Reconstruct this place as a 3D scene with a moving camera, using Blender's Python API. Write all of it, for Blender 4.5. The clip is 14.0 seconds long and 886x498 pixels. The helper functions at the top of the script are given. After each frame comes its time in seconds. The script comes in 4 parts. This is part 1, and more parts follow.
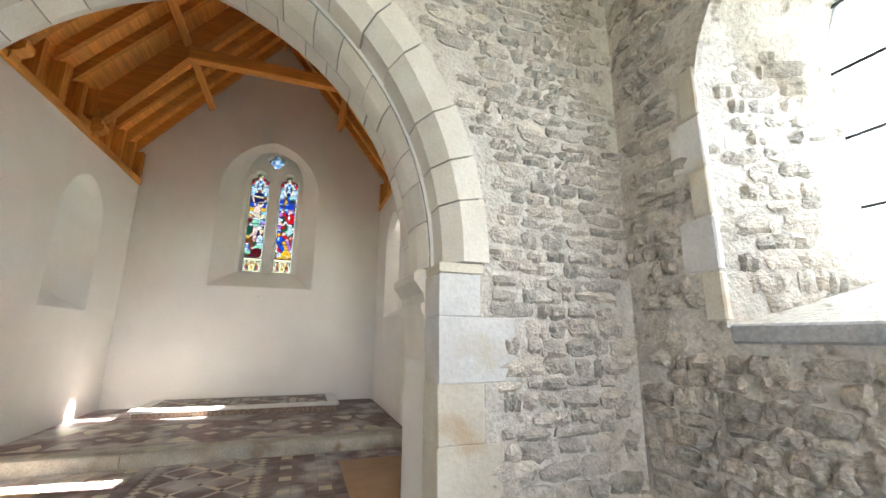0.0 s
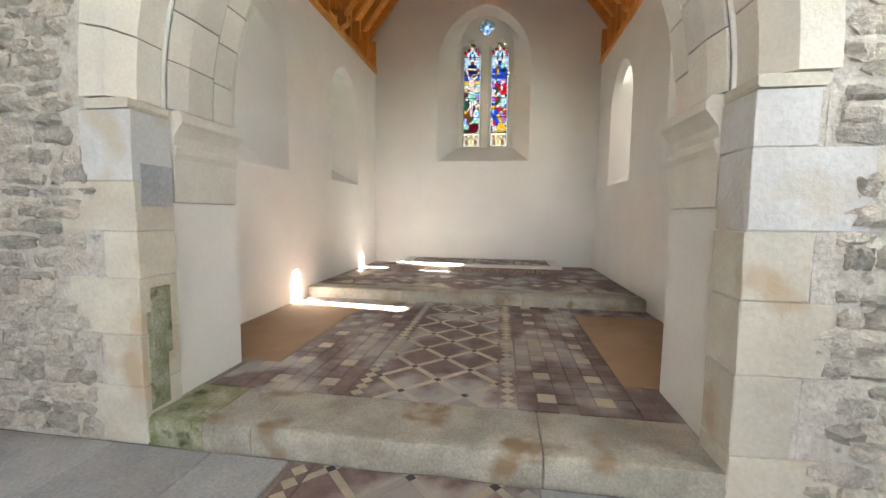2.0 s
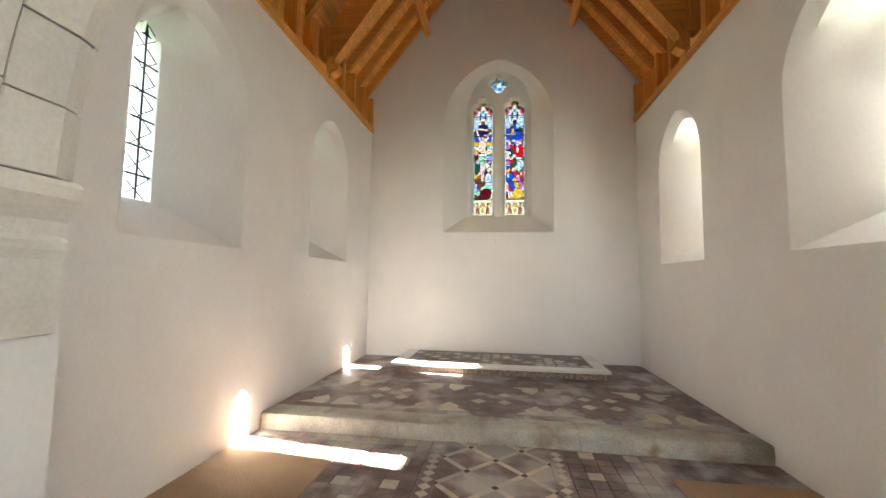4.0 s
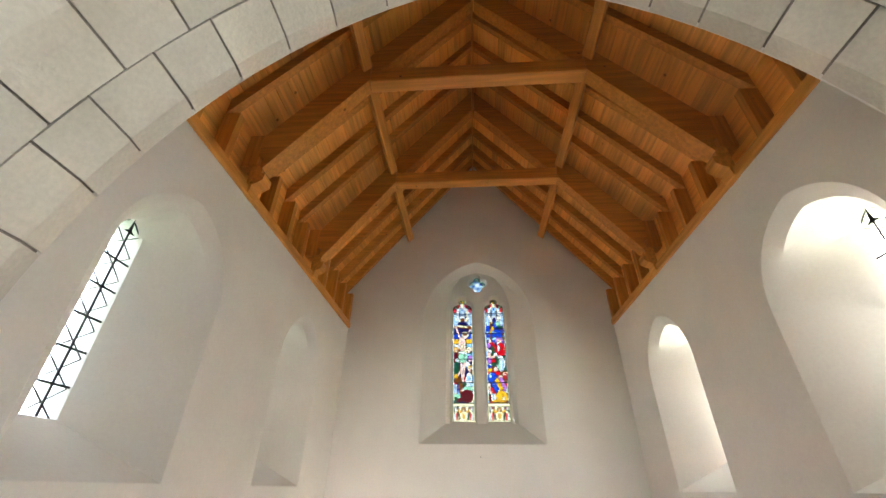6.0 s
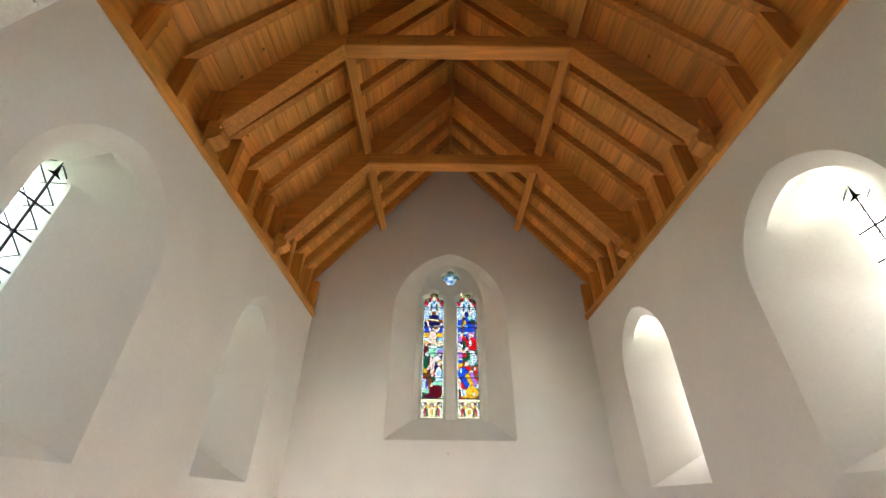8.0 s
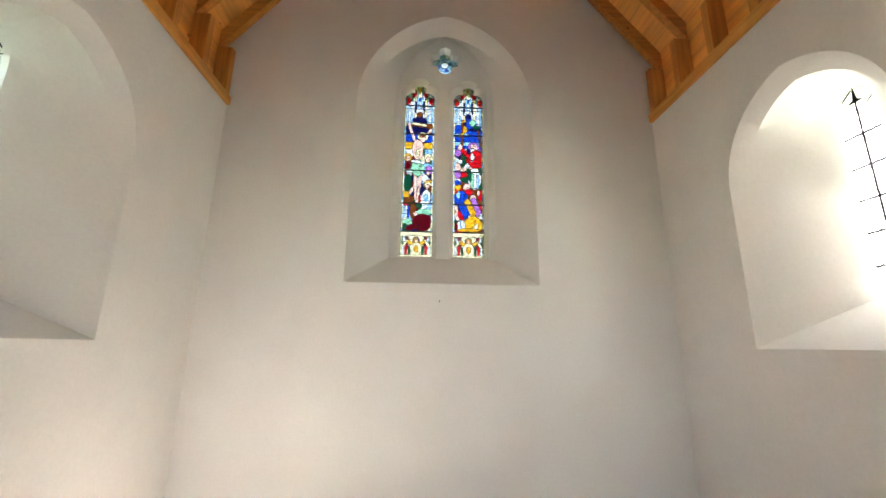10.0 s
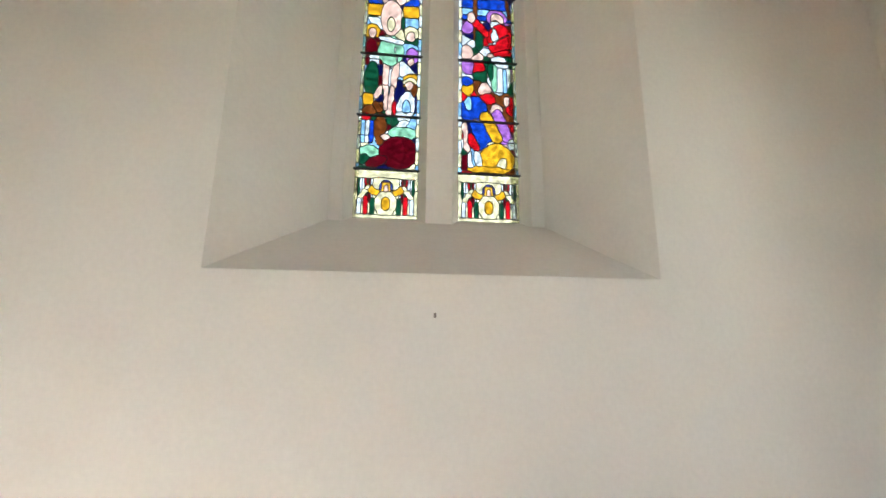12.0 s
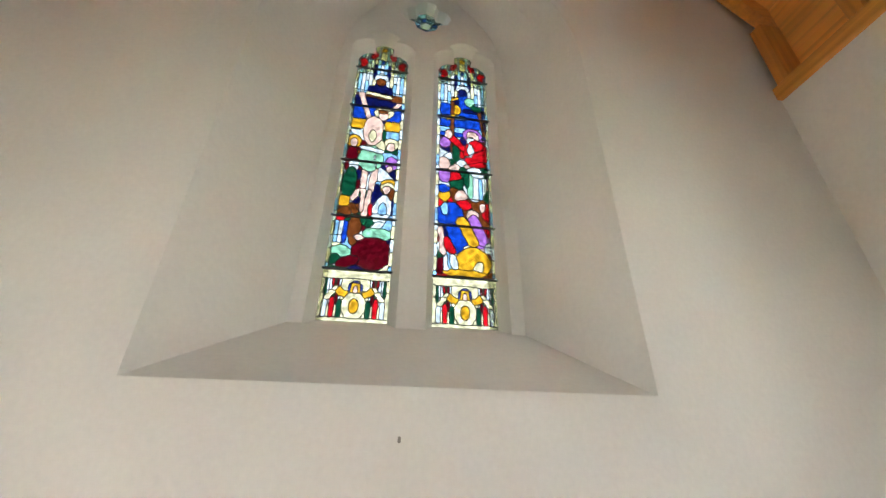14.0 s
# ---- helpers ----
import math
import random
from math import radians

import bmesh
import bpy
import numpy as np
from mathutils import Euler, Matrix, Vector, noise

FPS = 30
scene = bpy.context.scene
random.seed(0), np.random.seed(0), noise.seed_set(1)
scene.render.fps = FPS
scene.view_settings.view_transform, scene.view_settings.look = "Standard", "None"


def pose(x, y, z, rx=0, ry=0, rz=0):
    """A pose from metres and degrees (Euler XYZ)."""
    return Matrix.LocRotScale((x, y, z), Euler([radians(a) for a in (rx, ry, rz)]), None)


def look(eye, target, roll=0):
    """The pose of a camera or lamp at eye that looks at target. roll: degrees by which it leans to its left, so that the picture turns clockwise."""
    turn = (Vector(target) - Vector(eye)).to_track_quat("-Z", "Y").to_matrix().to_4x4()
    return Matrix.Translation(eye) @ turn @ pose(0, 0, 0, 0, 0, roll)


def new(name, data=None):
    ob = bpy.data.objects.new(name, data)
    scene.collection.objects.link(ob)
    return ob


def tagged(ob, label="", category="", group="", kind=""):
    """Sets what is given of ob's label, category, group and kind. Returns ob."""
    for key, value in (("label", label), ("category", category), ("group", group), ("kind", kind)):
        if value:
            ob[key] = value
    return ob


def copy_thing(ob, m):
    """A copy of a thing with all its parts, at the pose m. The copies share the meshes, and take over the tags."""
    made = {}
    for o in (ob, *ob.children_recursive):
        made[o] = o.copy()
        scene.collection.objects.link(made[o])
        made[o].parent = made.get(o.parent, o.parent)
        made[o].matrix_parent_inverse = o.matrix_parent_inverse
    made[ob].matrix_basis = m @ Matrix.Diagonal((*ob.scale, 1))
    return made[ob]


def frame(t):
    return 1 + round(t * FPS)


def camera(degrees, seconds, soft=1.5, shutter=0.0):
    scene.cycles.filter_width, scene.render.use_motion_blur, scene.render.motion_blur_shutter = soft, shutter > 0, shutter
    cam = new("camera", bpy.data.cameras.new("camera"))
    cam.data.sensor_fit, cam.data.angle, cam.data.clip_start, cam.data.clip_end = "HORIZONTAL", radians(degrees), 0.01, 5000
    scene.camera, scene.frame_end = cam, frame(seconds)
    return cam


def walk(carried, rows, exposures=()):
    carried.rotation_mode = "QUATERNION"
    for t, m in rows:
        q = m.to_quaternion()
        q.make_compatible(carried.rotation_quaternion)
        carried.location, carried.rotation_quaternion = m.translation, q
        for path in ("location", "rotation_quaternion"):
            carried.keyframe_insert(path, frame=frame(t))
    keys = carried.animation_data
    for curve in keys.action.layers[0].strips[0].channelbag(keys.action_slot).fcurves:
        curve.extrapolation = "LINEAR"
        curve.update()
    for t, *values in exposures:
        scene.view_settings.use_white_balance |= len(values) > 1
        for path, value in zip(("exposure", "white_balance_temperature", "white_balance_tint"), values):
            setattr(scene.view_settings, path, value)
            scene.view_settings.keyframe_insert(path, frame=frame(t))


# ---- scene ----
cam = camera(96.4, 14.0)
PATH = [
    (0, (0.81, -2.136, 1.572), (1.456, -0.292, 2.002), 0.5),
    (0.5, (0.609, -2.004, 1.513), (0.788, -0.021, 1.7), 0.7),
    (1, (0.538, -1.988, 1.446), (0.381, 0.006, 1.432), 0.7),
    (1.5, (0.506, -2.016, 1.384), (0.235, -0.037, 1.266), 0.7),
    (2, (0.463, -1.954, 1.376), (0.168, 0.017, 1.199), 0.7),
    (2.2, (0.424, -1.834, 1.375), (0.128, 0.136, 1.191), 0.7),
    (4.3, (-0.016, -0.263, 1.71), (-0.296, 1.695, 2.01), 0.8),
    (4.5, (-0.064, -0.199, 1.75), (-0.334, 1.74, 2.159), 0.9),
    (5, (-0.118, -0.112, 1.821), (-0.367, 1.758, 2.483), 0.8),
    (5.5, (-0.132, -0.089, 1.859), (-0.326, 1.701, 2.73), 0.8),
    (6, (-0.14, -0.133, 1.898), (-0.267, 1.572, 2.937), 0.8),
    (6.5, (-0.156, -0.148, 1.925), (-0.217, 1.472, 3.096), 0.7),
    (7, (-0.157, -0.13, 1.907), (-0.179, 1.457, 3.125), 0.5),
    (7.5, (-0.196, -0.044, 1.85), (-0.189, 1.543, 3.068), 0.1),
    (8, (-0.153, 0.27, 1.738), (-0.147, 1.954, 2.817), 0.6),
    (8.5, (-0.156, 0.806, 1.867), (-0.124, 2.582, 2.787), 0.4),
    (9, (-0.205, 1.409, 1.876), (-0.155, 3.259, 2.636), 0.4),
    (9.2, (-0.222, 1.632, 1.869), (-0.155, 3.511, 2.55), 0.5),
    (11.3, (-0.145, 4.325, 2.08), (-0.008, 6.279, 2.484), 0.9),
    (11.5, (-0.157, 4.518, 2.12), (0.004, 6.469, 2.527), 0.8),
    (12, (-0.151, 4.848, 2.25), (0.029, 6.797, 2.66), 0.7),
    (12.5, (-0.186, 4.896, 2.306), (-0.009, 6.794, 2.908), 0.8),
    (13, (-0.201, 4.898, 2.322), (-0.034, 6.721, 3.128), 0.9),
    (13.5, (-0.212, 4.908, 2.326), (-0.047, 6.68, 3.237), 1.0),
    (14, (-0.108, 4.997, 2.266), (0.148, 6.749, 3.196), 0.9),
]
walk(cam, [(t, look(eye, target, roll)) for t, eye, target, roll in PATH], exposures=[(0, 5.5, 6400, 13.5), (5, 5.6, 6700, 14), (9, 5.6, 6600, 13.5), (14, 5.65, 6450, 12.5)])
SOUTH_POWER, NAVE_NORTH_POWER, NAVE_SOUTH_POWER, WEST_POWER = 0.07, 0.22, 1.1, 2.9

# ---- plan sizes ----
HALF, EAST, Z1, Z2, Z3 = 2.3, 6.468, 0.165, 0.31, 0.44

# ---- light ----
world = bpy.data.worlds.new("sky")
scene.world = world
world.use_nodes = True
sky = world.node_tree.nodes.new("ShaderNodeTexSky")
sky.sky_type = 'NISHITA'
sky.sun_disc = False
SUN_DIR = Vector((-1.0, 0.11, -0.59)).normalized()
sky.sun_elevation = math.asin(-SUN_DIR.z)
sky.sun_rotation = math.atan2(-SUN_DIR.x, -SUN_DIR.y)
haze = world.node_tree.nodes.new("ShaderNodeMix")
haze.data_type = 'RGBA'
haze.inputs[0].default_value = 0.6
haze.inputs[7].default_value = (5.2, 5.4, 5.7, 1)
world.node_tree.links.new(sky.outputs[0], haze.inputs[6])
world.node_tree.links.new(haze.outputs[2], world.node_tree.nodes["Background"].inputs[0])
world.node_tree.nodes["Background"].inputs[1].default_value = 0.05
sun_data = bpy.data.lights.new("sun", 'SUN')
sun_data.energy = 5.0
sun_data.angle = radians(0.5)
sun_data.color = (1.0, 0.95, 0.86)
sun = new("sun", sun_data)
sun.matrix_world = look((20, -2, 14), Vector((20, -2, 14)) + SUN_DIR)


def window_light(name, eye, target, w, h, power, color=(0.74, 0.88, 1.0)):
    """Lamp in place of the sky's light at a window opening, known or added."""
    d = bpy.data.lights.new(name, 'AREA')
    d.shape, d.size, d.size_y, d.energy, d.color = 'RECTANGLE', w, h, power, color
    ob = new(name, d)
    ob.matrix_world = look(eye, target)
    return ob


SIDE_Y = {"n1": 2.31, "n2": 4.80, "s1": 2.44, "s2": 4.97}
for key in ("s1", "s2"):
    window_light("slit_light_" + key, (2.80, SIDE_Y[key], 2.92), (0, SIDE_Y[key], 0.9), 0.22, 1.3, SOUTH_POWER, (1.0, 0.97, 0.92))
# Lamps at four nave openings; all but the near south opening are added
for sx in (-1, 1):
    for cy in (-1.45, -5.0):
        window_light("window_light_nave", (sx * 3.50, cy, 2.75), (0, cy, 0.3), 0.85, 1.7, NAVE_NORTH_POWER if sx < 0 else NAVE_SOUTH_POWER)
# Added lamp at an invented west opening, brightening nave and chancel
window_light("window_light_west", (0, -7.95, 3.2), (0, -2, 0), 1.9, 2.9, WEST_POWER, (0.80, 0.91, 1.0))

# ---- materials ----


def mat(name, color, rough=0.8, vary=0.12, scale=6.0, fine=60.0, bump=0.3, hue=None, random_obj=0.0, island=0.0, metal=0.0, spots=None, bump_dist=0.01):
    """A surface with grain at two scales. hue: second colour of the large patches. spots: (colour, scale, threshold)."""
    m = bpy.data.materials.new(name)
    m.use_nodes = True
    nt = m.node_tree
    N, L = nt.nodes, nt.links
    b = N["Principled BSDF"]
    b.inputs["Roughness"].default_value = rough
    b.inputs["Metallic"].default_value = metal
    tc = N.new("ShaderNodeTexCoord")

    def noise_tex(s, detail=4.0):
        n = N.new("ShaderNodeTexNoise")
        n.inputs["Scale"].default_value = s
        n.inputs["Detail"].default_value = detail
        geo = N.new("ShaderNodeNewGeometry")
        L.new(geo.outputs["Position"], n.inputs["Vector"])
        return n.outputs["Fac"]

    def ramp(fac, a, z, lo=0.3, hi=0.7):
        r = N.new("ShaderNodeValToRGB")
        r.color_ramp.elements[0].position, r.color_ramp.elements[1].position = lo, hi
        r.color_ramp.elements[0].color, r.color_ramp.elements[1].color = (*a, 1), (*z, 1)
        L.new(fac, r.inputs[0])
        return r.outputs[0]

    def mix(fac, a, z, kind='MIX'):
        x = N.new("ShaderNodeMix")
        x.data_type, x.blend_type = 'RGBA', kind
        if isinstance(fac, float):
            x.inputs[0].default_value = fac
        else:
            L.new(fac, x.inputs[0])
        L.new(a, x.inputs[6])
        L.new(z, x.inputs[7])
        return x.outputs[2]

    c = Vector(color)
    big = noise_tex(scale)
    col = ramp(big, c * (1 - vary), Vector(hue) if hue else c * (1 + vary))
    fin = noise_tex(fine, 6)
    col = mix(1.0, col, ramp(fin, (1 - vary,) * 3, (1 + vary * .6,) * 3), 'MULTIPLY')
    if spots:
        sp = noise_tex(spots[1], 8)
        r = N.new("ShaderNodeRGB")
        r.outputs[0].default_value = (*spots[0], 1)
        col = mix(ramp(sp, (0, 0, 0), (1, 1, 1), spots[2], spots[2] + .12), col, r.outputs[0])
    for amount, src in ((random_obj, "o"), (island, "i")):
        if amount:
            if src == "o":
                rnd = N.new("ShaderNodeObjectInfo").outputs["Random"]
            else:
                rnd = N.new("ShaderNodeNewGeometry").outputs["Random Per Island"]
            col = mix(1.0, col, ramp(rnd, (1 - amount,) * 3, (1 + amount, 1 + amount * .9, 1 + amount * .75), 0, 1), 'MULTIPLY')
    L.new(col, b.inputs["Base Color"])
    bp = N.new("ShaderNodeBump")
    bp.inputs["Strength"].default_value = bump
    bp.inputs["Distance"].default_value = bump_dist
    add = N.new("ShaderNodeMath")
    L.new(big, add.inputs[0])
    L.new(fin, add.inputs[1])
    L.new(add.outputs[0], bp.inputs["Height"])
    L.new(bp.outputs[0], b.inputs["Normal"])
    return m


def timber(name, color, axis, random_obj=0.12):
    """Sawn softwood with grain drawn out along an axis, and knots."""
    m = bpy.data.materials.new(name)
    m.use_nodes = True
    nt = m.node_tree
    N, L = nt.nodes, nt.links
    b = N["Principled BSDF"]
    b.inputs["Roughness"].default_value = 0.55
    geo = N.new("ShaderNodeNewGeometry")
    mp = N.new("ShaderNodeMapping")
    s = [28.0, 28.0, 28.0]
    s[axis] = 1.6
    mp.inputs["Scale"].default_value = s
    L.new(geo.outputs["Position"], mp.inputs[0])
    n = N.new("ShaderNodeTexNoise")
    n.inputs["Scale"].default_value, n.inputs["Detail"].default_value = 1.0, 5
    L.new(mp.outputs[0], n.inputs["Vector"])
    r = N.new("ShaderNodeValToRGB")
    c = Vector(color)
    r.color_ramp.elements[0].position, r.color_ramp.elements[1].position = .32, .68
    r.color_ramp.elements[0].color, r.color_ramp.elements[1].color = (*(c * .8), 1), (*(c * 1.15), 1)
    L.new(n.outputs[0], r.inputs[0])
    kn = N.new("ShaderNodeTexVoronoi")
    kn.inputs["Scale"].default_value = 3.0
    L.new(geo.outputs["Position"], kn.inputs["Vector"])
    kr = N.new("ShaderNodeValToRGB")
    kr.color_ramp.elements[0].position, kr.color_ramp.elements[1].position = .03, .07
    kr.color_ramp.elements[0].color, kr.color_ramp.elements[1].color = (.45, .35, .3, 1), (1, 1, 1, 1)
    L.new(kn.outputs["Distance"], kr.inputs[0])
    info = N.new("ShaderNodeNewGeometry")
    ir = N.new("ShaderNodeValToRGB")
    ir.color_ramp.elements[0].color = (*((1 - random_obj,) * 3), 1)
    ir.color_ramp.elements[1].color = (*((1 + random_obj,) * 3), 1)
    L.new(info.outputs["Random Per Island"], ir.inputs[0])
    out = r.outputs[0]
    for other in (kr.outputs[0], ir.outputs[0]):
        x = N.new("ShaderNodeMix")
        x.data_type, x.blend_type = 'RGBA', 'MULTIPLY'
        x.inputs[0].default_value = 1.0
        L.new(out, x.inputs[6])
        L.new(other, x.inputs[7])
        out = x.outputs[2]
    L.new(out, b.inputs["Base Color"])
    bp = N.new("ShaderNodeBump")
    bp.inputs["Strength"].default_value, bp.inputs["Distance"].default_value = .25, .004
    L.new(n.outputs[0], bp.inputs["Height"])
    L.new(bp.outputs[0], b.inputs["Normal"])
    return m


def tinted_glass(name, color, streak=0.25, veil=0.12):
    """Hand-made glass: a coloured filter with streaks, and a thin gloss."""
    m = bpy.data.materials.new(name)
    m.use_nodes = True
    nt = m.node_tree
    N, L = nt.nodes, nt.links
    N.remove(N["Principled BSDF"])
    out = N["Material Output"]
    geo = N.new("ShaderNodeNewGeometry")
    n = N.new("ShaderNodeTexNoise")
    n.inputs["Scale"].default_value, n.inputs["Detail"].default_value = 34.0, 4
    L.new(geo.outputs["Position"], n.inputs["Vector"])
    r = N.new("ShaderNodeValToRGB")
    c = Vector(color)
    r.color_ramp.elements[0].position, r.color_ramp.elements[1].position = .3, .7
    r.color_ramp.elements[0].color = (*(c * (1 - streak)), 1)
    r.color_ramp.elements[1].color = (*(c * (1 + streak * .5)), 1)
    L.new(n.outputs[0], r.inputs[0])
    tr, tl, gl = N.new("ShaderNodeBsdfTransparent"), N.new("ShaderNodeBsdfTranslucent"), N.new("ShaderNodeBsdfGlossy")
    gl.inputs["Roughness"].default_value = .15
    L.new(r.outputs[0], tr.inputs[0])
    L.new(r.outputs[0], tl.inputs[0])
    m1, m2 = N.new("ShaderNodeMixShader"), N.new("ShaderNodeMixShader")
    m1.inputs[0].default_value, m2.inputs[0].default_value = veil, .04
    L.new(tr.outputs[0], m1.inputs[1])
    L.new(tl.outputs[0], m1.inputs[2])
    L.new(m1.outputs[0], m2.inputs[1])
    L.new(gl.outputs[0], m2.inputs[2])
    L.new(m2.outputs[0], out.inputs[0])
    return m


PLASTER = mat("lime_plaster", (.80, .77, .72), .9, .03, 1.6, 45, .12, bump_dist=.006)
ASHLAR = mat("limestone_ashlar", (.61, .55, .45), .85, .08, 3.0, 50, .4, hue=(.69, .65, .55), random_obj=.10, spots=((.54, .42, .29), 3.4, .55))
VOUSSOIR = mat("pale_limestone", (.70, .655, .57), .85, .07, 3.0, 60, .3, hue=(.76, .72, .64), random_obj=.09)
WHITEWASH = mat("whitewashed_stone", (.64, .63, .61), .9, .08, 3.0, 40, .6, hue=(.70,.69,.67), spots=((.56, .50, .40), 2.5, .56), random_obj=.08)
RUBBLE = mat("rubble_stone", (.53, .49, .43), .9, .2, 14.0, 60, .9, hue=(.62, .57, .50), random_obj=.24, spots=((.34, .29, .24), 9.0, .62), bump_dist=.02)
RUBBLE_ISL = mat("rubble_stone_far", (.53, .49, .43), .9, .2, 14.0, 60, .9, hue=(.62, .57, .50), island=.24, spots=((.34, .29, .24), 9.0, .62), bump_dist=.02)
# The dark spots paint the shade of gaps between stones into the mortar
MORTAR = mat("lime_mortar_shaded_gaps", (.60, .55, .48), .95, .14, 7.0, 40, .7, hue=(.70, .66, .59), bump_dist=.025, spots=((.30, .26, .21), 11.0, .58))
JOINT = mat("dark_joint", (.30, .27, .235), .95, .2, 9, 80, .5)
STEP = mat("worn_step_stone", (.37, .34, .28), .8, .2, 4.0, 60, .7, hue=(.50, .47, .40), random_obj=.08, spots=((.27, .20, .12), 3.2, .57))
MOSS = mat("mossy_stone", (.22, .27, .09), .9, .25, 8.0, 60, .6, hue=(.45, .43, .33), spots=((.08, .08, .05), 7.0, .58))
SLAB = mat("grey_paving_slab", (.44, .46, .49), .5, .2, 5.0, 50, .5, hue=(.46, .46, .46), random_obj=.14)
TILE_DARK = mat("plum_floor_tile", (.150, .095, .090), .55, .16, 8, 70, .25, hue=(.22, .155, .145), random_obj=.22, spots=((.38, .35, .33), 1.9, .47))
TILE_DARK_ISL = mat("plum_floor_tile_far", (.150, .095, .090), .55, .16, 8, 70, .25, hue=(.22, .155, .145), island=.22, spots=((.38, .35, .33), 1.9, .47))
TILE_CREAM = mat("buff_floor_tile", (.54, .47, .34), .6, .14, 9, 70, .25, hue=(.60, .53, .42), random_obj=.16, spots=((.40, .37, .34), 2.3, .50))
TILE_BLACK = mat("black_floor_tile", (.05, .045, .05), .5, .2, 9, 70, .2)
BED = mat("tile_bedding", (.27, .225, .20), .95, .2, 8, 60, .6, hue=(.30, .27, .24))
SANDY = mat("brown_screed_panel", (.36, .225, .125), .9, .08, 2.5, 60, .3, hue=(.42, .28, .165))
LEAD = mat("lead_came", (.05, .05, .055), .6, .2, 9, 60, .2, metal=.6)
# Brighter copy of the timber: light from below is put into the board colour
SARKING_LIT = timber("sarking_boards_lit", (.92, .42, .085), 1, .18)
WOODX = timber("timber_across", (.68, .28, .045), 0)
WOODY = timber("timber_along", (.68, .29, .05), 1)
WOODZ = timber("timber_upright", (.68, .28, .045), 2)
SOIL = mat("outdoor_grass", (.09, .13, .04), .95, .3, 2, 30, .5)
RENDER_OUT = mat("outer_stone", (.42, .38, .33), .9, .15, 5, 50, .5)
# Dim veiled glass, added to keep direct sun off the nave floor
SUN_VEIL = tinted_glass("sun_veil_glass", (.30, .32, .33), .05, .92)
CLEAR = tinted_glass("clear_quarry_glass", (.92, .96, .99), .06, .10)
GLASS = {k: tinted_glass(k + "_glass", [.43 * c ** .72 for c in v], .42) for k, v in dict(
    cream=(.95, .90, .62), white=(.85, .92, .92), sky=(.42, .70, .92), blue=(.03, .14, .62), navy=(.02, .03, .16), red=(.75, .03, .05),
    maroon=(.20, .01, .03), green=(.42, .76, .55), dark_green=(.02, .16, .09), gold=(.88, .55, .06), pink=(.92, .70, .60),
    violet=(.55, .28, .68), brown=(.30, .12, .04), black=(.02, .02, .02)).items()}

# ---- building helpers ----


def mesh_from(name, bm, material, smooth=None):
    bmesh.ops.recalc_face_normals(bm, faces=bm.faces)
    me = bpy.data.meshes.new(name)
    bm.to_mesh(me)
    bm.free()
    for m in (material if isinstance(material, (list, tuple)) else [material]):
        me.materials.append(m)
    if smooth:
        me.polygons.foreach_set("use_smooth", [True] * len(me.polygons))
        me.set_sharp_from_angle(angle=radians(smooth))
    return me


def part(name, bm, material, parent=None, label="", smooth=None):
    ob = new(name, mesh_from(name, bm, material, smooth))
    ob.parent = parent
    if label:
        ob["label"] = label
    return ob


def thing(name, label, category, kind="", group=""):
    ob = new(name)
    return tagged(ob, label, category, group, kind)


def box(bm, x0, x1, y0, y1, z0, z1, bevel=0.0):
    r = bmesh.ops.create_cube(bm, size=1.0)
    bmesh.ops.scale(bm, vec=(x1 - x0, y1 - y0, z1 - z0), verts=r["verts"])
    bmesh.ops.translate(bm, vec=((x0 + x1) / 2, (y0 + y1) / 2, (z0 + z1) / 2), verts=r["verts"])
    if bevel:
        es = list({e for v in r["verts"] for e in v.link_edges})
        bmesh.ops.bevel(bm, geom=es, offset=bevel, segments=1, affect='EDGES', clamp_overlap=True)


def boxed(*a, **k):
    bm = bmesh.new()
    box(bm, *a, **k)
    return bm


def prism(bm, loop, a, b, put):
    """Extrudes a closed loop of 2D points from depth a to depth b; put(u, v, d) gives the place."""
    lo = [bm.verts.new(put(u, v, a)) for u, v in loop]
    hi = [bm.verts.new(put(u, v, b)) for u, v in loop]
    bm.faces.new(lo)
    bm.faces.new(hi[::-1])
    n = len(loop)
    for i in range(n):
        bm.faces.new((lo[i], hi[i], hi[(i + 1) % n], lo[(i + 1) % n]))


def prismed(loop, a, b, put):
    bm = bmesh.new()
    prism(bm, loop, a, b, put)
    return bm


def along_y(u, v, d):
    return (u, d, v)


def pointed(cx, a, z0, spring, apex, n=12):
    """A pointed-arch outline: up the left side, over, and down the right side, closed along the sill."""
    rise = apex - spring
    r = (rise * rise + a * a) / (2 * a)
    top = math.atan2(rise, r - a)
    left = [(cx - (r * math.cos(top * i / n) - (r - a)), spring + r * math.sin(top * i / n)) for i in range(n + 1)]
    right = [(2 * cx - u, v) for u, v in left[:-1]][::-1]
    return [(cx - a, z0)] + left + right + [(cx + a, z0)]


